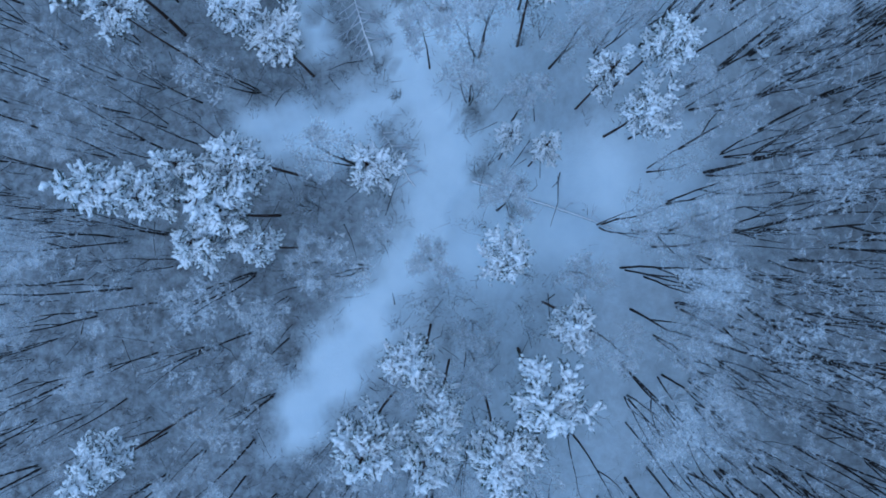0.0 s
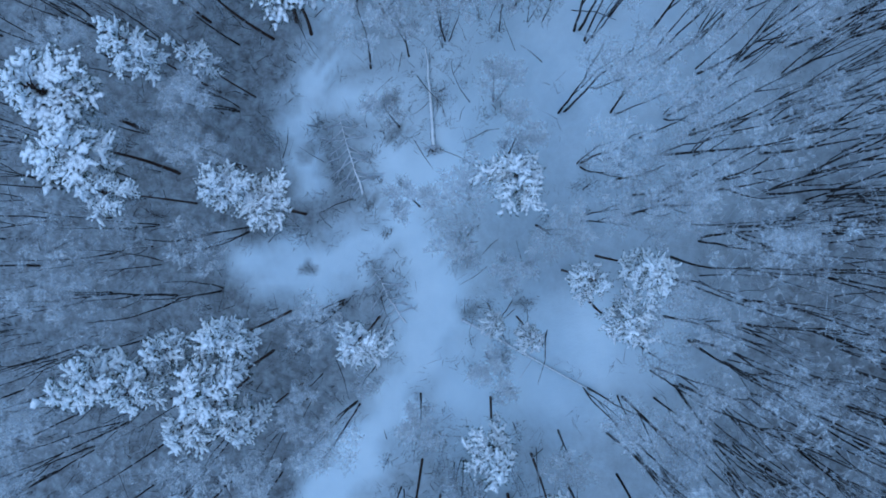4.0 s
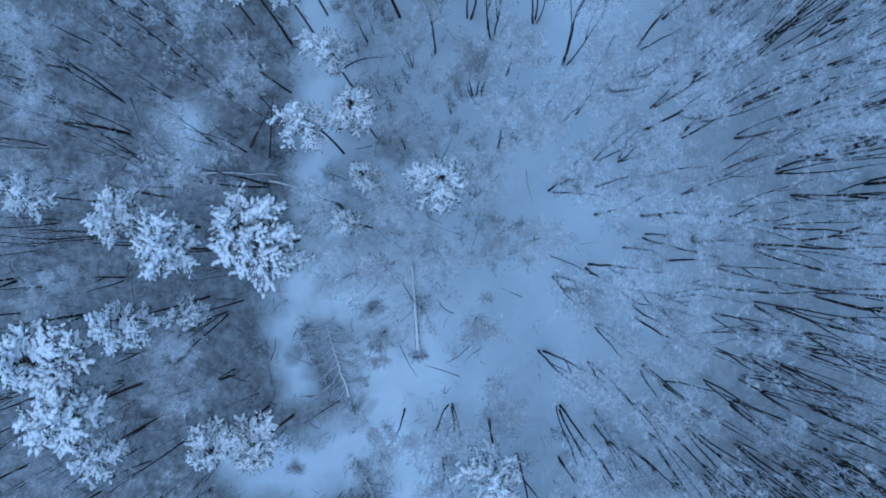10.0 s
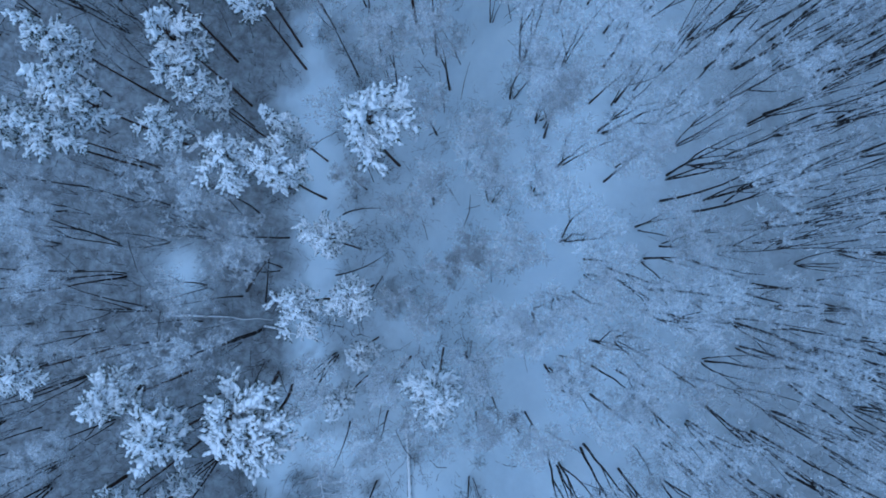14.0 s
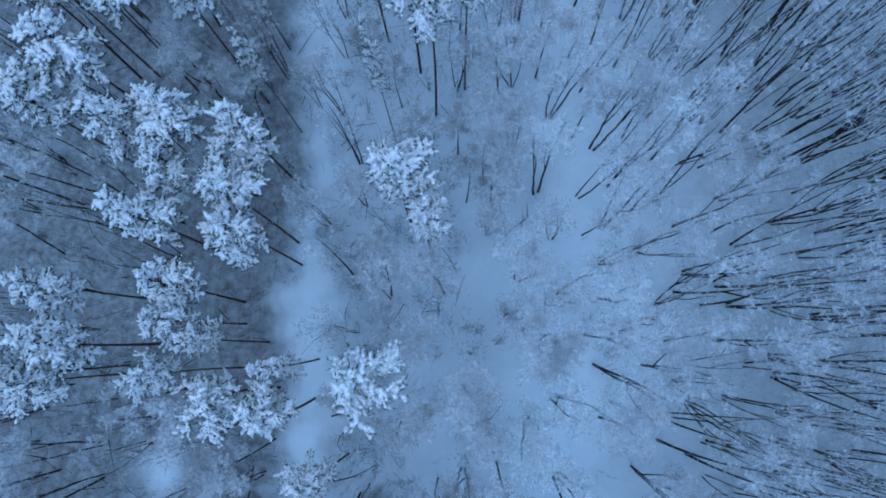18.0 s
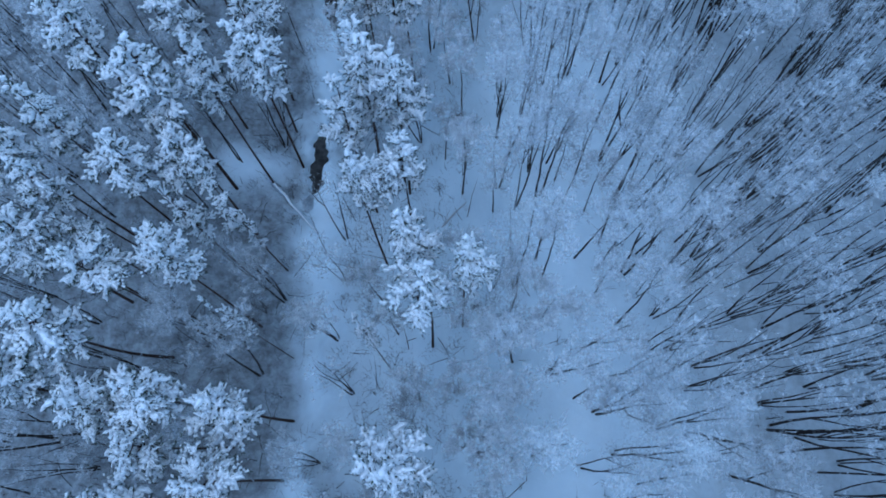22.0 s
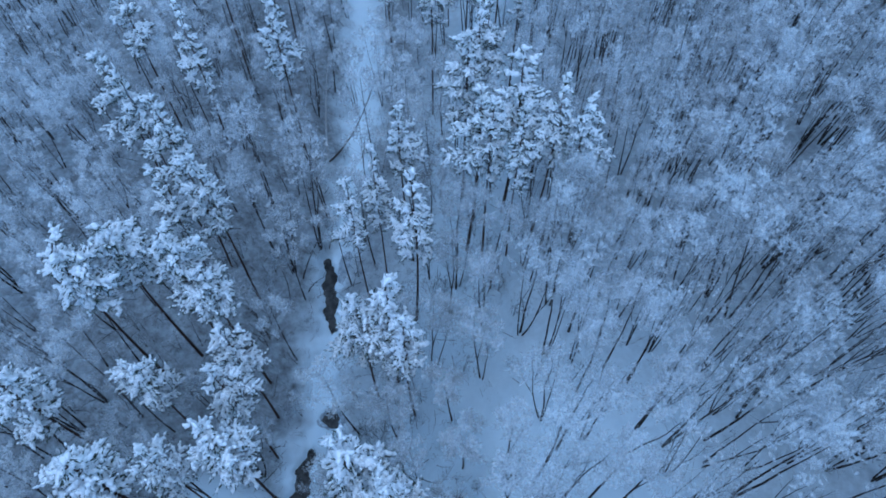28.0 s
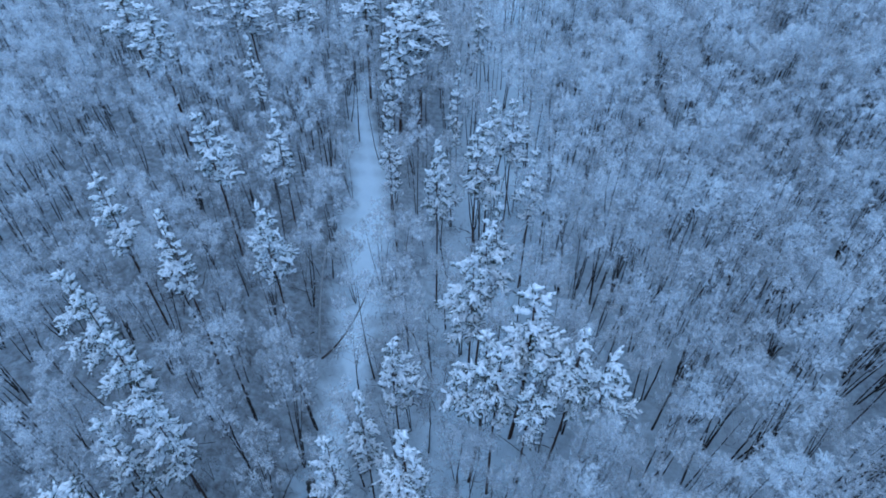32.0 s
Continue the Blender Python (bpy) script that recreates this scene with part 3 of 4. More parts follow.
def frosted_tree(seed, stems, tall, crown, blades, wide, breadth=1.0, forks=1):
    """Stems and frosted crown of a bare tree. crown: share of the height that is clear of twigs; wide: half the breadth of a spray of rimed twigs; breadth: how far the crown spreads."""
    global rng
    rng = np.random.default_rng(seed)
    woods, white = [], Soup()
    turn = rng.uniform(0, 6.28)
    fine = wide < 0.122
    up = np.array([0, 0, 1.0])
    q = np.linspace(0, 1, 9 if fine else 6)
    tufts, sizes = [], []
    for s in range(stems):
        wood = Soup()
        woods.append(wood)
        a = turn + s * 6.283 / stems + rng.normal(0, 0.5)
        out = np.array([math.cos(a), math.sin(a), 0])
        spread = (0.0 if stems == 1 else rng.uniform(0.02, 0.07) if stems == 2 else rng.uniform(0.03, 0.085)) * tall
        h = tall * rng.uniform(0.80, 1.0)
        # each stem sweeps out from the stool and then kinks its way up
        kink = np.cumsum(rng.normal(0, 0.0065, (len(q), 3)) * tall * np.array([1, 1, 0]), axis=0) * (q ** 0.7)[:, None]
        sway = np.array([rng.normal(0, 0.010), rng.normal(0, 0.010), 0]) * tall
        path = out * ((0.0 if stems == 1 else 0.010 * tall) + spread * q ** 0.65)[:, None] + up * (h * q)[:, None] + kink + sway * np.sin(q * 3.14)[:, None]
        path[0] += (0, 0, -0.3)
        r = 0.0074 * tall * (1.0 if stems == 1 else 0.78) * rng.uniform(0.6, 1.25)
        wood.tube(path, r * (1 - 0.80 * q) * (1 + 0.12 * np.exp(-q * 14)), 5)
        tops = [(path, 1.0)]
        for _ in range(forks if rng.random() < 0.8 else 0):
            f = rng.uniform(0.30, 0.62)
            o = np.array([np.interp(f, q, path[:, i]) for i in range(3)])
            b = rng.uniform(0, 6.28)
            away = np.array([math.cos(b), math.sin(b), 0]) * tall * rng.uniform(0.04, 0.10)
            w = np.linspace(0, 1, 4)
            limb = o + away * (w ** 0.7)[:, None] + up * ((h - o[2]) * rng.uniform(0.7, 0.95) * w)[:, None] + rng.normal(0, 0.01 * tall, (4, 3)) * w[:, None]
            wood.tube(limb, r * 0.62 * (1 - 0.75 * w), 4)
            tops.append((limb, 0.7))
        for line, share in tops:
            count = max(3, round((13, 9, 7, 6)[stems - 1] * share * (1 if wide < 0.13 else 0.8)))
            broad = tall * (0.125, 0.105, 0.092, 0.085)[stems - 1] * breadth * share ** 0.5
            w = np.linspace(0, 1, len(line))
            foot, head = line[0][2], line[-1][2]
            core = np.array([np.interp(np.clip((h * 0.80 - foot) / (head - foot), 0.3, 1), w, line[:, i]) for i in range(3)])
            for b in range(count):
                t = turn + b * 2.4 + rng.normal(0, 0.35)
                rise = 1 - 1.15 * (b + 0.5) / count
                flat = math.sqrt(max(0.05, 1 - rise * rise))
                end = core + np.array([math.cos(t) * flat * broad, math.sin(t) * flat * broad, rise * tall * 0.22]) * rng.uniform(0.65, 1.1)
                f = np.clip((end[2] - 0.14 * tall - foot) / (head - foot), crown - 0.12, 0.95)
                o = np.array([np.interp(f, w, line[:, i]) for i in range(3)])
                mid = o + (end - o) * 0.55 + np.array([0, 0, -0.12]) + rng.normal(0, 0.10, 3)
                white.tube([o, mid, end] if fine else [o, end], [0.026, 0.018, 0.008] if fine else [0.024, 0.008], 3)
                for e in (1.0, 0.72) if fine else (1.0,):
                    tufts.append(o + (end - o) * e)
                    sizes.append(rng.uniform(0.6, 1.35) * (0.85 if e < 1 else 1.0))
    tufts, sizes = np.array(tufts), np.array(sizes)
    # every bough ends in a soft ball of fine rimed twigs
    pick = rng.choice(len(tufts), blades, p=sizes ** 1.5 / (sizes ** 1.5).sum())
    ball = ((0.030 if wide < 0.13 else 0.042) * tall * sizes[pick])[:, None] * rng.random((blades, 1)) ** 0.6
    d = unit(rng.normal(0, 1, (blades, 3)) + (0, 0, 0.25))
    root = tufts[pick] + d * ball * (1, 1, 1.3)
    tip = root + unit(0.6 * d + rng.normal(0, 0.6, (blades, 3)) + (0, 0, 0.7)) * rng.uniform(0.20, 0.58, (blades, 1)) * (1 if wide < 0.2 else 1.4)
    white.twigs(root, tip, rng.uniform(0.5, 1.3, blades) * wide)
    return woods, white


SHAPES = [(1, 15, 0.60), (2, 14, 0.58), (3, 14.5, 0.60), (1, 13, 0.55), (2, 15.5, 0.62), (4, 13.5, 0.60), (3, 12.5, 0.56), (2, 16, 0.64)]
NEAR, OPEN, SPARSE, MIDDLE, FAR = [], [], [], [], []
for k, (stems, tall, clear) in enumerate(SHAPES):
    woods, white = frosted_tree(71 + k, stems, tall, clear, 1700, 0.120)
    NEAR.append(([w.mesh("frosted_stem", DARK_BARK) for w in woods], white.mesh("frosted_twigs", RIME, False), stems))
    woods, white = frosted_tree(71 + k, stems, tall, clear + 0.05, 900, 0.115, 0.92)
    OPEN.append(([w.mesh("open_stem", DARK_BARK) for w in woods], white.mesh("open_twigs", RIME, False), stems))
    for kinds, blades, wide, breadth in ((SPARSE, 430, 0.125, 1.0), (MIDDLE, 1000, 0.15, 1.2), (FAR, 560, 0.23, 1.35)):
        woods, white = frosted_tree(71 + k, stems, tall, clear, blades, wide, breadth, 1 if kinds is not FAR else 0)
        joined = Soup()
        for w in woods:
            joined.add(*w.arrays())
        kinds.append((joined.arrays(), white.arrays()))


def bare_tree(x, y, kind, tilt_x=0.0, tilt_y=0.0, size=1.0, full=False):
    """A frosted tree as a thing; the tilts are its lean, in metres a metre."""
    woods, white, stems = (NEAR if full or x <= (8 if y < 74 else 2) else OPEN)[kind]
    root = new("frosted_tree")
    spin = pose(0, 0, 0, 0, 0, (x * 91 + y * 47) % 360)
    root.matrix_world = pose(x, y, height(x, y) - 0.05) @ Matrix.Rotation(math.hypot(tilt_x, tilt_y), 4, Vector((-tilt_y, tilt_x, 1e-6))) @ spin @ Matrix.Scale(size, 4)
    words = ("single-stemmed", "twin-stemmed", "three-stemmed", "many-stemmed")[stems - 1]
    tagged(root, words + (" leafless tree with a full white crown of rime" if full else " leafless tree with dark bark and frosted twigs"), "bare tree", "frosted bare trees")
    for wood in woods:
        part("trunk" if stems == 1 else "stem", wood, root, "dark bark flecked with snow")
    part("crown", white, root, "pale hoar-frosted twigs")
    return root


planted = []
# between -10 and 26 m along the stream
for x, y, tx, ty in [
        (-27.0, -10.0, 0.00, -0.00), (13.4, -6.9, -0.02, -0.02), (-32.1, -6.6, -0.00, 0.02), (14.9, -4.6, -0.00, -0.01), (-33.5, -3.5, 0.00, -0.01),
        (24.1, -2.8, -0.00, -0.01), (-29.7, -0.1, 0.00, 0.03), (19.2, 3.2, 0.00, -0.00), (15.0, 6.3, -0.03, 0.04), (-30.6, 7.2, 0.02, 0.05),
        (17.5, 11.7, -0.02, -0.02), (19.4, 12.5, -0.04, -0.04), (-3.0, 14.7, 0.00, -0.00), (-18.4, 17.7, -0.04, 0.06), (19.5, 19.3, -0.00, -0.01),
        (15.1, 20.4, -0.03, -0.04), (-24.8, 20.6, 0.01, -0.02), (11.4, 20.6, -0.03, -0.03), (8.1, 21.1, 0.05, 0.03), (-18.9, 23.3, 0.06, -0.11),
        (14.7, 23.9, -0.01, -0.03), (20.2, 24.1, -0.00, -0.01), (14.5, 24.9, -0.05, -0.03), (9.7, 25.9, 0.00, 0.00),
]:
    bare_tree(x, y, (0, 1, 4, 2, 3, 1, 7, 2)[len(planted) % 8], tx, ty, 0.85 + 0.03 * (len(planted) % 7))
    planted.append((x, y))
# between 26 and 39 m along the stream
for x, y, tx, ty in [
        (13.9, 26.1, -0.00, -0.00), (-28.2, 26.4, 0.00, -0.01), (9.1, 26.8, -0.05, -0.02), (23.0, 29.0, 0.00, -0.05), (13.8, 29.0, -0.03, -0.03),
        (26.3, 29.3, -0.00, 0.00), (15.4, 29.8, -0.00, -0.07), (24.4, 30.5, 0.00, -0.01), (15.2, 31.3, -0.03, -0.04), (8.8, 33.2, 0.02, -0.04),
        (3.0, 33.2, 0.02, 0.00), (19.8, 34.0, -0.01, 0.11), (15.9, 34.1, 0.01, -0.03), (-29.4, 34.5, 0.00, 0.00), (22.2, 35.1, 0.01, -0.03),
        (21.9, 36.9, 0.02, -0.04), (5.1, 37.1, -0.01, 0.00), (7.9, 37.2, -0.06, -0.02), (15.5, 37.5, -0.00, -0.03), (9.4, 38.3, -0.06, -0.03),
        (10.6, 38.8, -0.05, -0.03), (22.3, 39.1, 0.00, -0.03), (16.0, 39.2, 0.01, -0.02), (-27.2, 39.4, 0.01, -0.02),
]:
    bare_tree(x, y, (0, 1, 4, 2, 3, 1, 7, 2)[len(planted) % 8], tx, ty, 0.85 + 0.03 * (len(planted) % 7))
    planted.append((x, y))
# between 40 and 55 m along the stream
for x, y, tx, ty in [
        (23.2, 39.6, -0.01, -0.03), (11.5, 40.1, 0.00, -0.04), (12.8, 40.5, 0.07, -0.13), (3.6, 41.0, -0.00, 0.00), (11.3, 41.2, -0.04, -0.04),
        (15.5, 41.2, -0.05, -0.06), (-27.6, 42.0, 0.05, 0.12), (9.8, 42.6, -0.03, 0.01), (5.8, 42.8, 0.02, -0.06), (15.1, 43.5, -0.02, -0.04),
        (4.7, 45.9, -0.02, 0.00), (7.8, 46.2, -0.07, -0.05), (12.7, 46.9, -0.02, 0.02), (9.5, 48.1, 0.03, -0.03), (2.9, 48.3, 0.04, -0.01),
        (21.4, 48.7, -0.00, -0.05), (8.5, 50.4, -0.06, 0.02), (15.9, 50.7, 0.00, -0.02), (29.1, 51.3, 0.00, -0.03), (8.0, 51.8, -0.01, -0.01),
        (17.3, 52.5, -0.03, 0.03), (20.9, 52.7, -0.01, -0.03), (6.2, 53.9, 0.01, -0.01), (24.7, 55.2, -0.01, -0.05),
]:
    bare_tree(x, y, (0, 1, 4, 2, 3, 1, 7, 2)[len(planted) % 8], tx, ty, 0.85 + 0.03 * (len(planted) % 7))
    planted.append((x, y))
# between 55 and 91 m along the stream
for x, y, tx, ty in [
        (12.6, 55.4, -0.10, -0.09), (9.8, 55.8, -0.02, -0.04), (6.9, 56.8, -0.03, -0.04), (24.4, 57.1, -0.01, -0.05), (-31.6, 58.0, 0.11, 0.16),
        (12.7, 58.0, -0.02, -0.08), (26.6, 58.9, 0.02, -0.05), (15.4, 59.1, -0.01, -0.06), (18.0, 60.9, 0.00, -0.04), (21.2, 63.0, 0.01, -0.10),
        (8.1, 63.6, -0.06, 0.02), (-15.9, 64.4, -0.00, -0.00), (19.9, 65.4, 0.06, -0.10), (18.4, 65.7, 0.01, -0.16), (16.5, 65.9, -0.04, 0.04),
        (8.9, 69.4, 0.04, -0.03), (6.3, 70.3, -0.12, -0.02), (5.5, 70.9, -0.06, 0.00), (-18.7, 71.7, 0.02, 0.02), (-8.9, 72.5, -0.01, -0.01),
        (7.8, 72.6, -0.00, 0.00), (1.6, 74.1, 0.04, -0.00), (-19.9, 88.7, 0.01, 0.01), (-16.1, 91.1, 0.02, 0.01),
]:
    bare_tree(x, y, (0, 1, 4, 2, 3, 1, 7, 2)[len(planted) % 8], tx, ty, 0.85 + 0.03 * (len(planted) % 7))
    planted.append((x, y))
# between 94 and 149 m along the stream
for x, y, tx, ty in [
        (7.9, 93.6, -0.01, 0.00), (12.8, 94.0, 0.02, -0.02), (9.8, 94.5, -0.04, 0.02), (6.7, 95.9, -0.07, 0.01), (-0.2, 96.6, -0.06, -0.02),
        (1.9, 99.8, -0.07, -0.01), (25.2, 102.2, 0.05, -0.07), (4.8, 103.2, -0.00, 0.00), (8.7, 103.4, -0.00, 0.00), (-26.9, 125.6, 0.12, 0.06),
        (-22.1, 126.8, 0.04, 0.02), (7.3, 129.3, 0.01, -0.00), (-40.7, 133.6, -0.02, -0.02), (5.5, 136.6, -0.06, 0.00), (-51.4, 137.6, 0.02, 0.02),
        (-2.9, 143.4, -0.04, -0.00), (22.1, 148.9, 0.05, -0.02),
]:
    bare_tree(x, y, (0, 1, 4, 2, 3, 1, 7, 2)[len(planted) % 8], tx, ty, 0.85 + 0.03 * (len(planted) % 7))
    planted.append((x, y))
# trees whose full crowns hold the thickest rime
for x, y, size in [
        (5.0, 30.1, 0.85), (7.4, 29.5, 0.8), (3.8, 28.6, 0.75), (9.6, 33.9, 0.8), (3.4, 23.1, 0.8), (3.3, 41.8, 0.85), (1.3, 40.6, 0.85), (0.0, 37.0, 0.8),
        (-2.8, 37.8, 0.8), (16.8, 42.3, 0.8), (-2.2, 45.1, 0.8), (0.0, 46.2, 0.85), (13.6, 48.0, 0.8), (8.5, 51.2, 0.75), (2.8, 63.8, 0.85), (4.9, 63.5, 0.8),
        (4.6, 60.8, 0.8), (12.0, 66.6, 0.95), (10.6, 67.6, 0.85), (-1.0, 67.5, 0.85), (1.9, 68.2, 0.8), (4.3, 65.4, 0.85), (-11.1, 73.2, 0.7), (-2.1, 66.0, 0.75),
        (-18.2, 18.3, 0.75), (-21.5, 20.0, 0.75), (-6.7, 1.0, 0.7), (-12.7, -2.1, 0.65), (0.7, -7.0, 0.8), (0.3, -9.6, 0.8), (-11.6, 0.1, 0.65), (1.6, 85.0, 0.8),
        (-17.7, 77.7, 0.75), (-5.6, 98.9, 0.7),
]:
    bare_tree(x, y, (0, 3, 1, 6, 4, 3)[len(planted) % 6], 0.0, 0.0, size, True)
    planted.append((x, y))
placing = random.Random(5)
taken = {}


def thin_wood(x, y):
    """The slope above the stream's bend, where thin young stems stand close."""
    return x > 11 and y < 72 + 6 * math.sin(x * 0.4)


def claim(x, y, gap):
    """Whether no tree stands within the gap; then takes the place."""
    i, j = int(x // 3), int(y // 3)
    for a in range(i - 1, i + 2):
        for b in range(j - 1, j + 2):
            for px, py in taken.get((a, b), ()):
                if (px - x) ** 2 + (py - y) ** 2 < gap * gap:
                    return False
    taken.setdefault((i, j), []).append((x, y))
    return True


for x, y in pine_places + [(-18, 127.5), (-17.8, 129.5), (-17, 128), (-15.5, 128.5), (-19.0, 126), (-17, 125.5), (-17.5, 131.5),
                         (-8, 15.5), (-8.5, 17.5), (-9.2, 19.5), (-9.8, 21.5), (-11.0, 19.5), (-10.4, 23.0), (-7.0, 18.5), (-8.0, 21.5), (-4.5, 4.5), (-6, 7), (-7.3, 9.6),
                         (-1.8, 20.5), (-1.9, 22.5), (-2.1, 24.5)]:
    taken.setdefault((int(x // 3), int(y // 3)), []).append((x, y))
for x, y in planted:  # leaves room round the trees that stand alone
    for dx, dy in ((0, 0), (0.9, 0), (-0.9, 0), (0, 0.9), (0, -0.9)):
        taken.setdefault((int((x + dx) // 3), int((y + dy) // 3)), []).append((x + dx, y + dy))
near_left, rest = 300 - len(planted), []
for _ in range(26000):
    y = placing.uniform(-28, 205)
    x = placing.uniform(-41 - max(0, y - 85) * 0.5, 40 + max(0, y - 70) * 0.2)
    gap = 1.35 if thin_wood(x, y) else 1.65 if y > 106 and x > 4 else 1.45 if x > 4 and y > 66 else 2.75 if x > 12 else 2.3 if x > 8 else 2.75
    if openness(np.array([x]), np.array([y]))[0] < (0.8 if y < 134 else -0.5) + 0.7 * placing.random():
        continue
    if -12 < x < 6 and y < 60 and placing.random() < 0.35:
        continue
    if y > 70 and x > 2 and math.sin(x * 0.55 + 1.7 * math.sin(y * 0.21)) * math.sin(y * 0.48 + 1.3 * math.sin(x * 0.3)) > 0.5:
        continue
    if claim(x, y, gap + 0.5 * placing.random()):
        rest.append((x, y))
rest.sort(key=lambda p: abs(p[0] - 4) + (0 if -10 < p[1] < 125 else 1000))
for x, y in rest[:near_left]:
    bare_tree(x, y, placing.choice((0, 3, 1, 2, 0, 4, 3, 7)), placing.gauss(0, 0.04), placing.gauss(0, 0.04), placing.uniform(0.7, 1.05))


def forest(places):
    """All the trees that stand further off, in one object."""
    stems, twigs, wisps = Soup(), Soup(), Soup()
    for x, y in places:
        thin = thin_wood(x, y) or (x < -20 and y < 80 and placing.random() < 0.9) or (x > 4 and placing.random() < (0.75 if y < 106 else 0.35 if y < 140 else 0))
        (wc, wt), (fc, ft) = (SPARSE if thin else FAR if y > 135 or abs(x) > 42 else MIDDLE)[placing.choice((0, 0, 3, 1, 4, 2, 7, 6) if x < 16 else (1, 2, 4, 7, 5, 6, 0, 2))]
        a, s = placing.uniform(0, 6.28), placing.uniform(0.75, 1.1)
        m = np.array([[math.cos(a), -math.sin(a), placing.gauss(0, 0.05)], [math.sin(a), math.cos(a), placing.gauss(0, 0.05)], [0, 0, 1]]) * s
        o = np.array([x, y, height(x, y) - 0.05])
        stems.add(wc @ m.T + o, wt)
        # how much rime the tree has caught
        share = placing.choice((0.4, 0.55, 0.7, 0.85, 1.0, 1.0) if y > 95 else (0.15, 0.3, 0.4, 0.55, 0.7, 0.9) if thin else (0.2, 0.4, 0.6, 0.8, 1.0, 1.0))
        (wisps if thin else twigs).add(fc @ m.T + o, ft[:int(len(ft) * share)])
    root = tagged(new("frosted_forest"), "dense leafless forest white with hoar frost on snowy ground", "forest", kind="stuff")
    part("trunks", stems.mesh("forest_trunks", DARK_BARK), root)
    part("crowns", twigs.mesh("forest_crowns", THICK_RIME, False), root)
    part("young_crowns", wisps.mesh("forest_wisps", RIME, False), root, "thin rimed twigs of young trees")


forest(rest[near_left:])

# ---- undergrowth ----


def undergrowth():
    global rng
    rng = np.random.default_rng(91)
    n = 15000
    x, y = rng.uniform(-45, 40, n), rng.uniform(-35, 150, n)
    o = openness(x, y)
    keep = (o > 0.1) & ((x < 2) | (rng.random(n) < 0.08)) & (rng.random(n) < 0.75)
    x, y = x[keep], y[keep]
    p = np.stack([x, y, land(x, y)], -1)
    brush = Soup()
    for _ in range(9):
        d = unit(rng.normal(0, 0.55, p.shape) + (0, 0, 0.9))
        root = p + rng.normal(0, 0.35, p.shape) * (1, 1, 0)
        brush.twigs(root, root + d * rng.uniform(0.5, 1.9, (len(p), 1)), 0.022)
    tagged(new("undergrowth", brush.mesh("undergrowth", BRUSH, False)), "thin leafless brush poking out of the snow", "undergrowth", kind="stuff")


undergrowth()


def saplings():
    """Thickets of young rimed growth under the tall trees."""
    global rng
    rng = np.random.default_rng(97)
    n = 2600
    y = rng.uniform(-38, 200, n)
    x = rng.uniform(-1, 1, n) * (44 + np.clip(y - 60, 0, 200) * 0.3)
    clump = np.sin(x * 0.33 + 2 * np.sin(y * 0.11)) * np.sin(y * 0.27 + 1.0)
    keep = (openness(x, y) > 0.7) & (np.hypot(x + 17.5, y - 126) > 4) & (np.hypot((x + 9) / 2.6, (y - 19) / 4.5) > 1) & (np.hypot(x + 6, (y - 7.2) / 1.6) > 2) & (clump > -0.25) & ((x < 7) | (rng.random(n) < 0.25))
    x, y = x[keep], y[keep]
    p = np.stack([x, y, land(x, y)], -1)
    tall = rng.uniform(1.8, 6.0, len(p))
    stems, sprays = Soup(), Soup()
    for k in range(len(p)):
        for _ in range(2):
            e = p[k] + rng.normal(0, 0.10 * tall[k], 3) * (1, 1, 0) + (0, 0, tall[k])
            stems.tube([p[k] - (0, 0, 0.2), e], [0.035, 0.012], 3)
            m = 30
            f = rng.uniform(0.35, 1.0, (m, 1))
            root = p[k] + (e - p[k]) * f + rng.normal(0, 0.15 * tall[k] ** 0.7, (m, 3)) * (1, 1, 0.5)
            sprays.twigs(root, root + unit(rng.normal(0, 0.8, (m, 3)) + (0, 0, 0.4)) * rng.uniform(0.25, 0.7, (m, 1)), rng.uniform(0.05, 0.12, m))
    # dead sticks leaning every way among them
    n = 1150
    y = rng.uniform(-35, 150, n)
    x = rng.uniform(-42, 9, n)
    keep = openness(x, y) > 0.25
    for px, py in zip(x[keep], y[keep]):
        o = np.array([px, py, height(px, py) - 0.1])
        d = unit(rng.normal(0, 1, 3) * (1, 1, 0.2) + (0, 0, 0.75)) * rng.uniform(1.2, 4.2)
        thick = rng.uniform(0.018, 0.042)
        stems.tube([o, o + d * 0.5 + (0, 0, 0.3) + rng.normal(0, 0.12, 3), o + d + rng.normal(0, 0.1, 3)], [thick, thick * 0.8, thick * 0.35], 4)
    root = tagged(new("saplings"), "thicket of young leafless saplings furred with rime", "saplings", kind="stuff")
    part("stems", stems.mesh("sapling_stems", DARK_BARK), root)
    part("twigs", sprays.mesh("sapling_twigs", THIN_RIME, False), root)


saplings()

# ---- leaning and dead trees ----


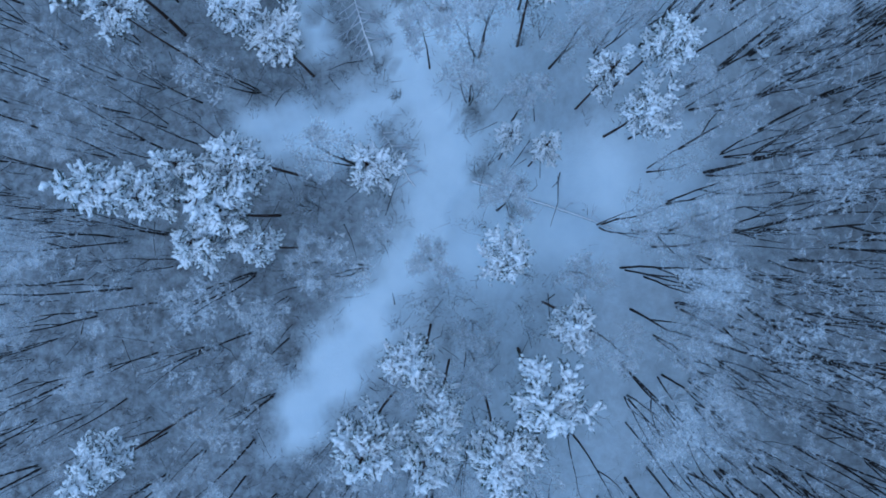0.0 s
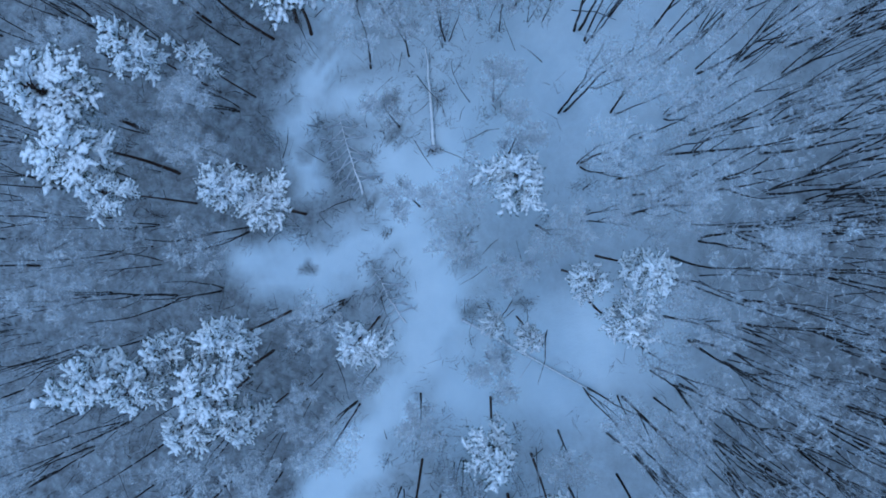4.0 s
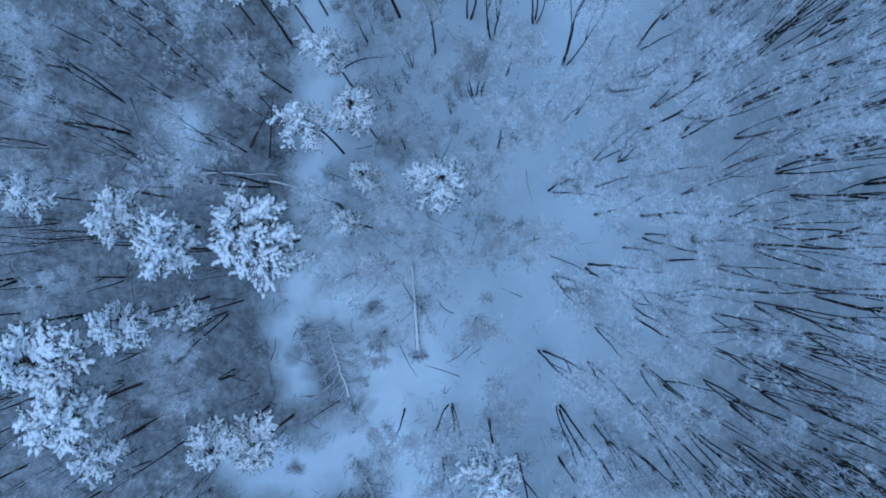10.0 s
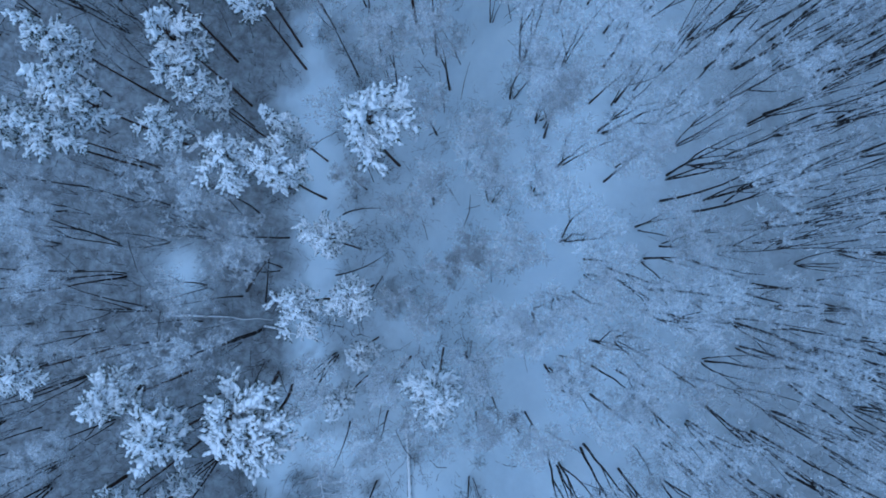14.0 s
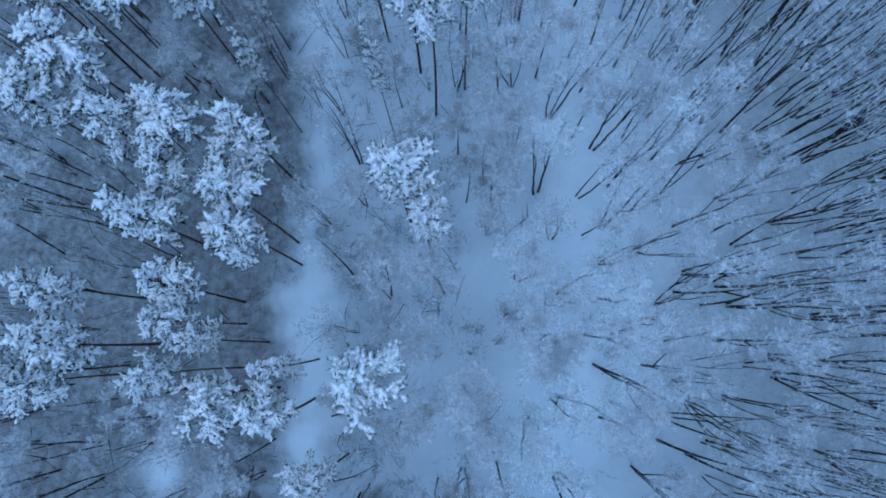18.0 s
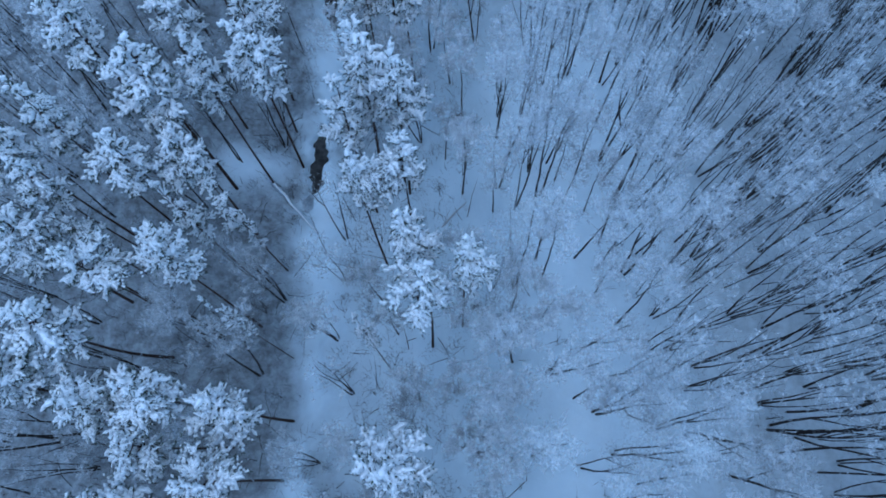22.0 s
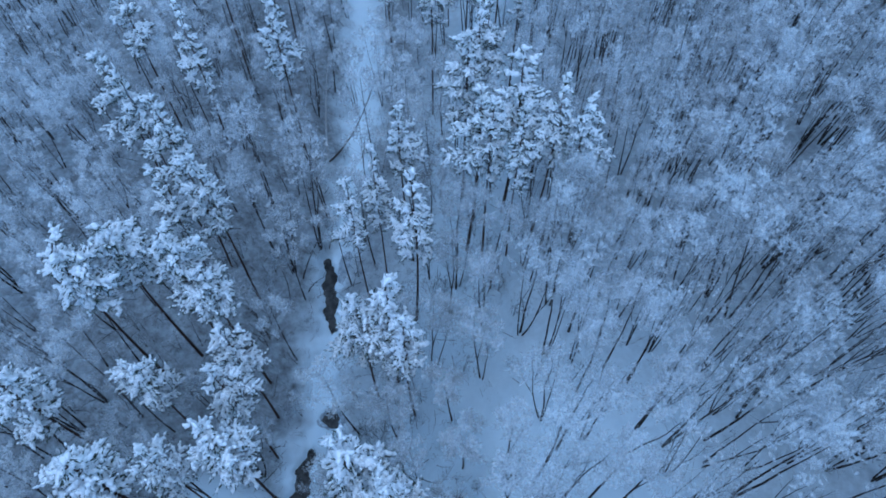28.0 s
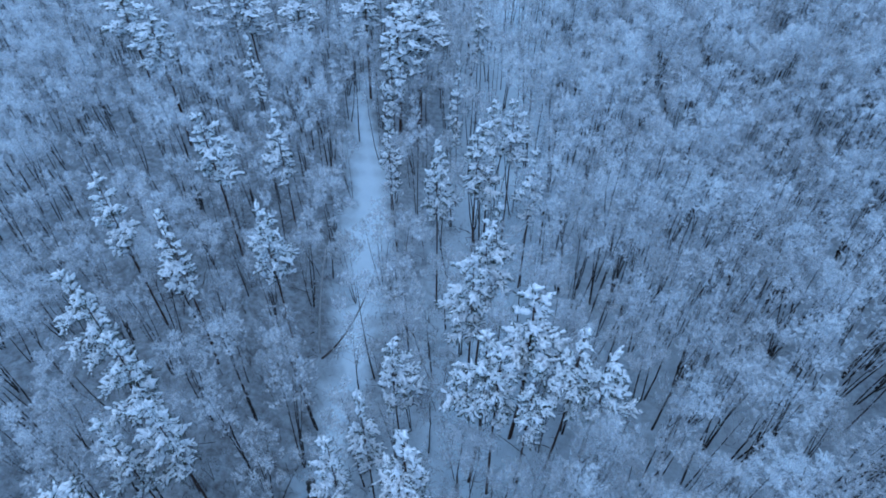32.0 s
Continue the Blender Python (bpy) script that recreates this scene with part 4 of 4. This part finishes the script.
def leaning_tree(base, mid, tip, thick, mat, twiggy, label):
    """A bare stem that bends from its base over its middle to its tip."""
    global rng
    rng = np.random.default_rng(int(abs(base[1] * 10)))
    q = np.linspace(0, 1, 8)[:, None]
    b, m, t = (np.array(v, float) for v in (base, mid, tip))
    b[2] = height(base[0], base[1]) - 0.2
    path = b * (1 - q) ** 2 + 2 * m * q * (1 - q) + t * q * q
    root = tagged(new("leaning_tree"), label, "dead tree")
    wood = Soup()
    wood.tube(path, thick * (1 - 0.75 * q[:, 0]), 6)
    part("trunk", wood.mesh("leaning_trunk", mat), root)
    side = Soup()
    along = unit(path[-1] - path[0])
    for _ in range(twiggy):
        f = rng.uniform(0.35, 1.0)
        o = np.array([np.interp(f, q[:, 0], path[:, i]) for i in range(3)])
        d = unit(along + rng.normal(0, 0.6, 3))
        side.tube([o, o + d * rng.uniform(0.5, 1.6)], [0.022, 0.006], 3)
    part("branchwork", side.mesh("leaning_branches", mat), root)["kind"] = "stuff"
    return root


GREY_BARK = bark("grey_bark", (0.05, 0.045, 0.04), (0.13, 0.115, 0.105), 0.60)
PALE_BARK = bark("pale_bark", (0.30, 0.29, 0.28), (0.62, 0.62, 0.62), 0.6)
leaning_tree((-18.0, 127.2, 0), (-18.0, 129.0, 7.0), (-17.2, 132.1, 12.5), 0.14, PALE_BARK, 8, "slender pale-barked birch standing bare beside the stream")
leaning_tree((-17.8, 126.6, 0), (-14.6, 128.6, 3.0), (-12.9, 133.1, 8.0), 0.14, GREY_BARK, 10, "thin bare tree bent low over the stream bed")
leaning_tree((-16.7, 38.0, 0), (-15.4, 39.6, 1.5), (-13.5, 41.2, 3.6), 0.15, GREY_BARK, 4, "broken grey trunk leaning over the forest floor")
leaning_tree((-0.1, 82.5, 0), (0.8, 83.2, 5.0), (2.0, 83.8, 6.6), 0.12, PALE_BARK, 6, "pale snapped trunk leaning on the bank")

leaning_tree((-9.0, 39.6, 0), (-6.2, 39.9, 2.2), (-3.9, 41.6, 2.6), 0.08, DARK_BARK, 5, "thin dark stem arched low over the snow")
leaning_tree((-15.0, 37.0, 0), (-14.2, 39.2, 2.0), (-13.4, 41.6, 4.4), 0.09, DARK_BARK, 9, "thin dark stem leaning over the forest floor")
leaning_tree((-8.3, 45.0, 0), (-7.0, 45.6, 1.4), (-4.6, 45.5, 1.6), 0.08, DARK_BARK, 4, "thin dark stem arched low over the snow")

leaning_tree((-17.2, 110.8, 0), (-16.8, 112.2, 2.4), (-15.5, 113.6, 4.6), 0.09, DARK_BARK, 6, "thin dark stem leaning over open water")
leaning_tree((-16.4, 109.6, 0), (-15.9, 110.0, 1.8), (-14.6, 110.4, 2.6), 0.06, DARK_BARK, 5, "thin dark stem arched low over open water")
leaning_tree((-16.2, 93.2, 0), (-15.6, 93.6, 1.6), (-14.4, 93.5, 2.2), 0.06, DARK_BARK, 4, "thin dark stem arched low over the snow")
leaning_tree((-10.9, 80.6, 0), (-11.6, 81.8, 1.4), (-12.3, 83.4, 2.8), 0.05, DARK_BARK, 4, "thin dark stem leaning out of the snow")

# ---- brush ----


def shrub(x, y, reach, tall):
    """A tussock of dead stalks and thin twigs."""
    global rng
    rng = np.random.default_rng(int(abs(x * 31 + y * 17)) + 5)
    brush = Soup()
    for k in range(60):
        a, f = rng.uniform(0, 6.28), math.sqrt(rng.random())
        foot = np.array([x, y, 0]) + rng.normal(0, 0.45, 3) * reach
        foot[2] = height(foot[0], foot[1]) - 0.05
        d = np.array([math.cos(a), math.sin(a), 0]) * f * rng.uniform(0.1, 0.6) * reach + rng.normal(0, 0.2, 3)
        tip = foot + d + np.array([0, 0, tall * rng.uniform(0.4, 1.0)])
        brush.tube([foot, foot * 0.5 + tip * 0.5 + (0, 0, 0.15 * tall), tip], [0.016, 0.012, 0.006], 3)
    tagged(new("shrub", brush.mesh("shrub", BRUSH, False)), "brown leafless shrub standing out of the snow", "shrub", "brown shrubs")


for x, y, reach, tall in [(-11.7, 21.9, 1.1, 1.2), (-5.8, 23.6, 1.0, 0.9), (-5.0, 20.6, 1.3, 0.9), (-7.4, 9.7, 1.2, 1.2), (-5.9, 7.3, 1.3, 1.0),
                          (-5.9, 12.4, 0.6, 0.6), (-12.8, 9.2, 0.6, 0.35), (0.7, 10.8, 1.1, 1.0), (5.5, 6.9, 0.9, 1.0), (4.0, 2.6, 0.8, 0.7),
                          (3.9, 22.3, 0.8, 0.8), (-1.3, 24.2, 0.9, 0.7), (-7.4, 14.9, 0.8, 0.6), (-3.9, 38.4, 1.7, 2.6), (-14.4, 37.2, 1.0, 0.9),
                          (-10.0, 61.0, 1.3, 1.5), (-6.8, 56.4, 1.2, 1.1), (2.0, 60.2, 1.2, 1.2), (-6.6, 43.4, 1.0, 0.8), (1.4, 5.6, 1.0, 0.8)]:
    shrub(x, y, reach, tall)

# ---- fallen trees ----


def fallen_tree(ax, ay, bx, by, thick, twiggy, label, lift=0.12, rooted=False, spread=0):
    """A trunk lying from its root end to its tip, with snow along its top and what is left of its boughs."""
    global rng
    rng = np.random.default_rng(int(abs(ax * 13 + by * 7)) + 3)
    q = np.linspace(0, 1, 8)
    x, y = ax + (bx - ax) * q, ay + (by - ay) * q
    path = np.stack([x + rng.normal(0, 0.05, 8), y + rng.normal(0, 0.05, 8), land(x, y) + lift + thick * 0.6], -1)
    root = tagged(new("fallen_tree"), label, "fallen tree", "fallen trees")
    wood = Soup()
    wood.tube(path, thick * (1 - 0.7 * q), 7)
    part("trunk", wood.mesh("fallen_trunk", LOG_BARK), root)
    cap = Soup()
    drift = rng.uniform(0.75, 1.1, 8)
    cap.tube(path + (0, 0, thick * 0.42), thick * (1 - 0.7 * q) * 0.8 * drift, 6)
    part("snow_cover", cap.mesh("log_snow", SNOW_LOAD), root, "ridge of snow along the log")
    if rooted:  # the plate of torn roots, with the soil still in it
        along = unit(path[0] - path[1])
        across = unit(np.cross(along, (0, 0, 1.0)))
        clay = Soup()
        mud = path[0] + rng.normal(0, 1, (30, 3)) * (0.35, 0.2, 0.25) + (0, 0, 0.15)
        clay.lumps(mud, rng.normal(0, 1, (30, 3)), np.array([[0.22, 0.16, 0.14]]))
        plate = part("root_plate", clay.mesh("root_soil", LOG_BARK), root, "dark plate of frozen soil")
        for k in range(26):
            a = k * 0.52 + rng.normal(0, 0.2)
            d = across * math.cos(a) + np.array([0, 0, 1.0]) * abs(math.sin(a)) * 0.9 + along * rng.uniform(0.1, 0.7)
            e = path[0] + d * rng.uniform(0.4, 0.95)
            torn = Soup()
            torn.tube([path[0] - along * 0.1, (path[0] + e) / 2 + rng.normal(0, 0.08, 3), e], [0.09, 0.06, 0.02], 4)
            part("root", torn.mesh("torn_root", LOG_BARK), plate)
    if spread:  # long boughs lying out on both sides
        along = unit(path[-1] - path[0])
        across = unit(np.cross(along, (0, 0, 1.0)))
        for k in range(spread):
            f = 0.12 + 0.86 * k / spread
            o = np.array([np.interp(f, q, path[:, i]) for i in range(3)])
            d = unit(across * (1 if k % 2 else -1) * rng.uniform(0.7, 1.2) - along * rng.uniform(-0.1, 0.7) + (0, 0, rng.uniform(0.0, 0.25)))
            length = rng.uniform(1.0, 2.9) * (1 - 0.3 * f)
            bend = rng.normal(0, 0.18, 3)
            side = Soup()
            side.tube([o, o + d * length * 0.5 + bend, o + d * length], [0.085, 0.065, 0.03], 4)
            for _ in range(9):
                g = rng.uniform(0.3, 1.0)
                e = o + d * length * g + bend * (1 - abs(2 * g - 1))
                side.tube([e, e + unit(d * 0.9 + rng.normal(0, 0.6, 3)) * rng.uniform(0.3, 0.9)], [0.04, 0.014], 3)
            part("bough", side.mesh("spread_bough", FROST), root, "long frosted bough lying in the snow")
    if twiggy:
        side = Soup()
        along = unit(path[-1] - path[0])
        for k in range(twiggy):
            f = rng.uniform(0.3, 0.98)
            o = np.array([np.interp(f, q, path[:, i]) for i in range(3)])
            d = unit(along * 0.7 + rng.normal(0, 0.8, 3) * (1, 1, 0.3) + (0, 0, 0.25))
            length = rng.uniform(0.8, 2.4)
            side.tube([o, o + d * length * 0.5 + (0, 0, 0.1), o + d * length], [0.035, 0.025, 0.01], 3)
            for _ in range(4):
                e = o + d * length * rng.uniform(0.4, 1.0)
                g = e + unit(d + rng.normal(0, 0.6, 3)) * rng.uniform(0.3, 0.8)
                side.tube([e, g], [0.016, 0.006], 3)
        part("branchwork", side.mesh("log_branches", FROST), root, "frosted bare boughs")["kind"] = "stuff"
    return root


fallen_tree(0.7, 5.0, 10.7, 0.6, 0.17, 5, "long fallen trunk lying across an open snowy slope")
fallen_tree(-1.7, 19.6, -2.3, 28.2, 0.24, 0, "thick snow-capped trunk torn out with its roots", rooted=True)
fallen_tree(-7.9, 15.8, -10.0, 22.6, 0.13, 0, "toppled small tree with spread frosted boughs", spread=22)
fallen_tree(-4.3, 4.5, -7.3, 9.6, 0.10, 0, "toppled thin tree with frosted boughs beside the stream", spread=14)
fallen_tree(-14.9, 35.1, -9.4, 33.7, 0.14, 0, "slim snow-capped log across the stream bed")
fallen_tree(-23.0, 35.9, -14.2, 35.6, 0.12, 2, "thin snowy log on the forest floor")
fallen_tree(-16.9, 87.3, -11.9, 82.3, 0.22, 0, "pale thick log slanting down to the stream")
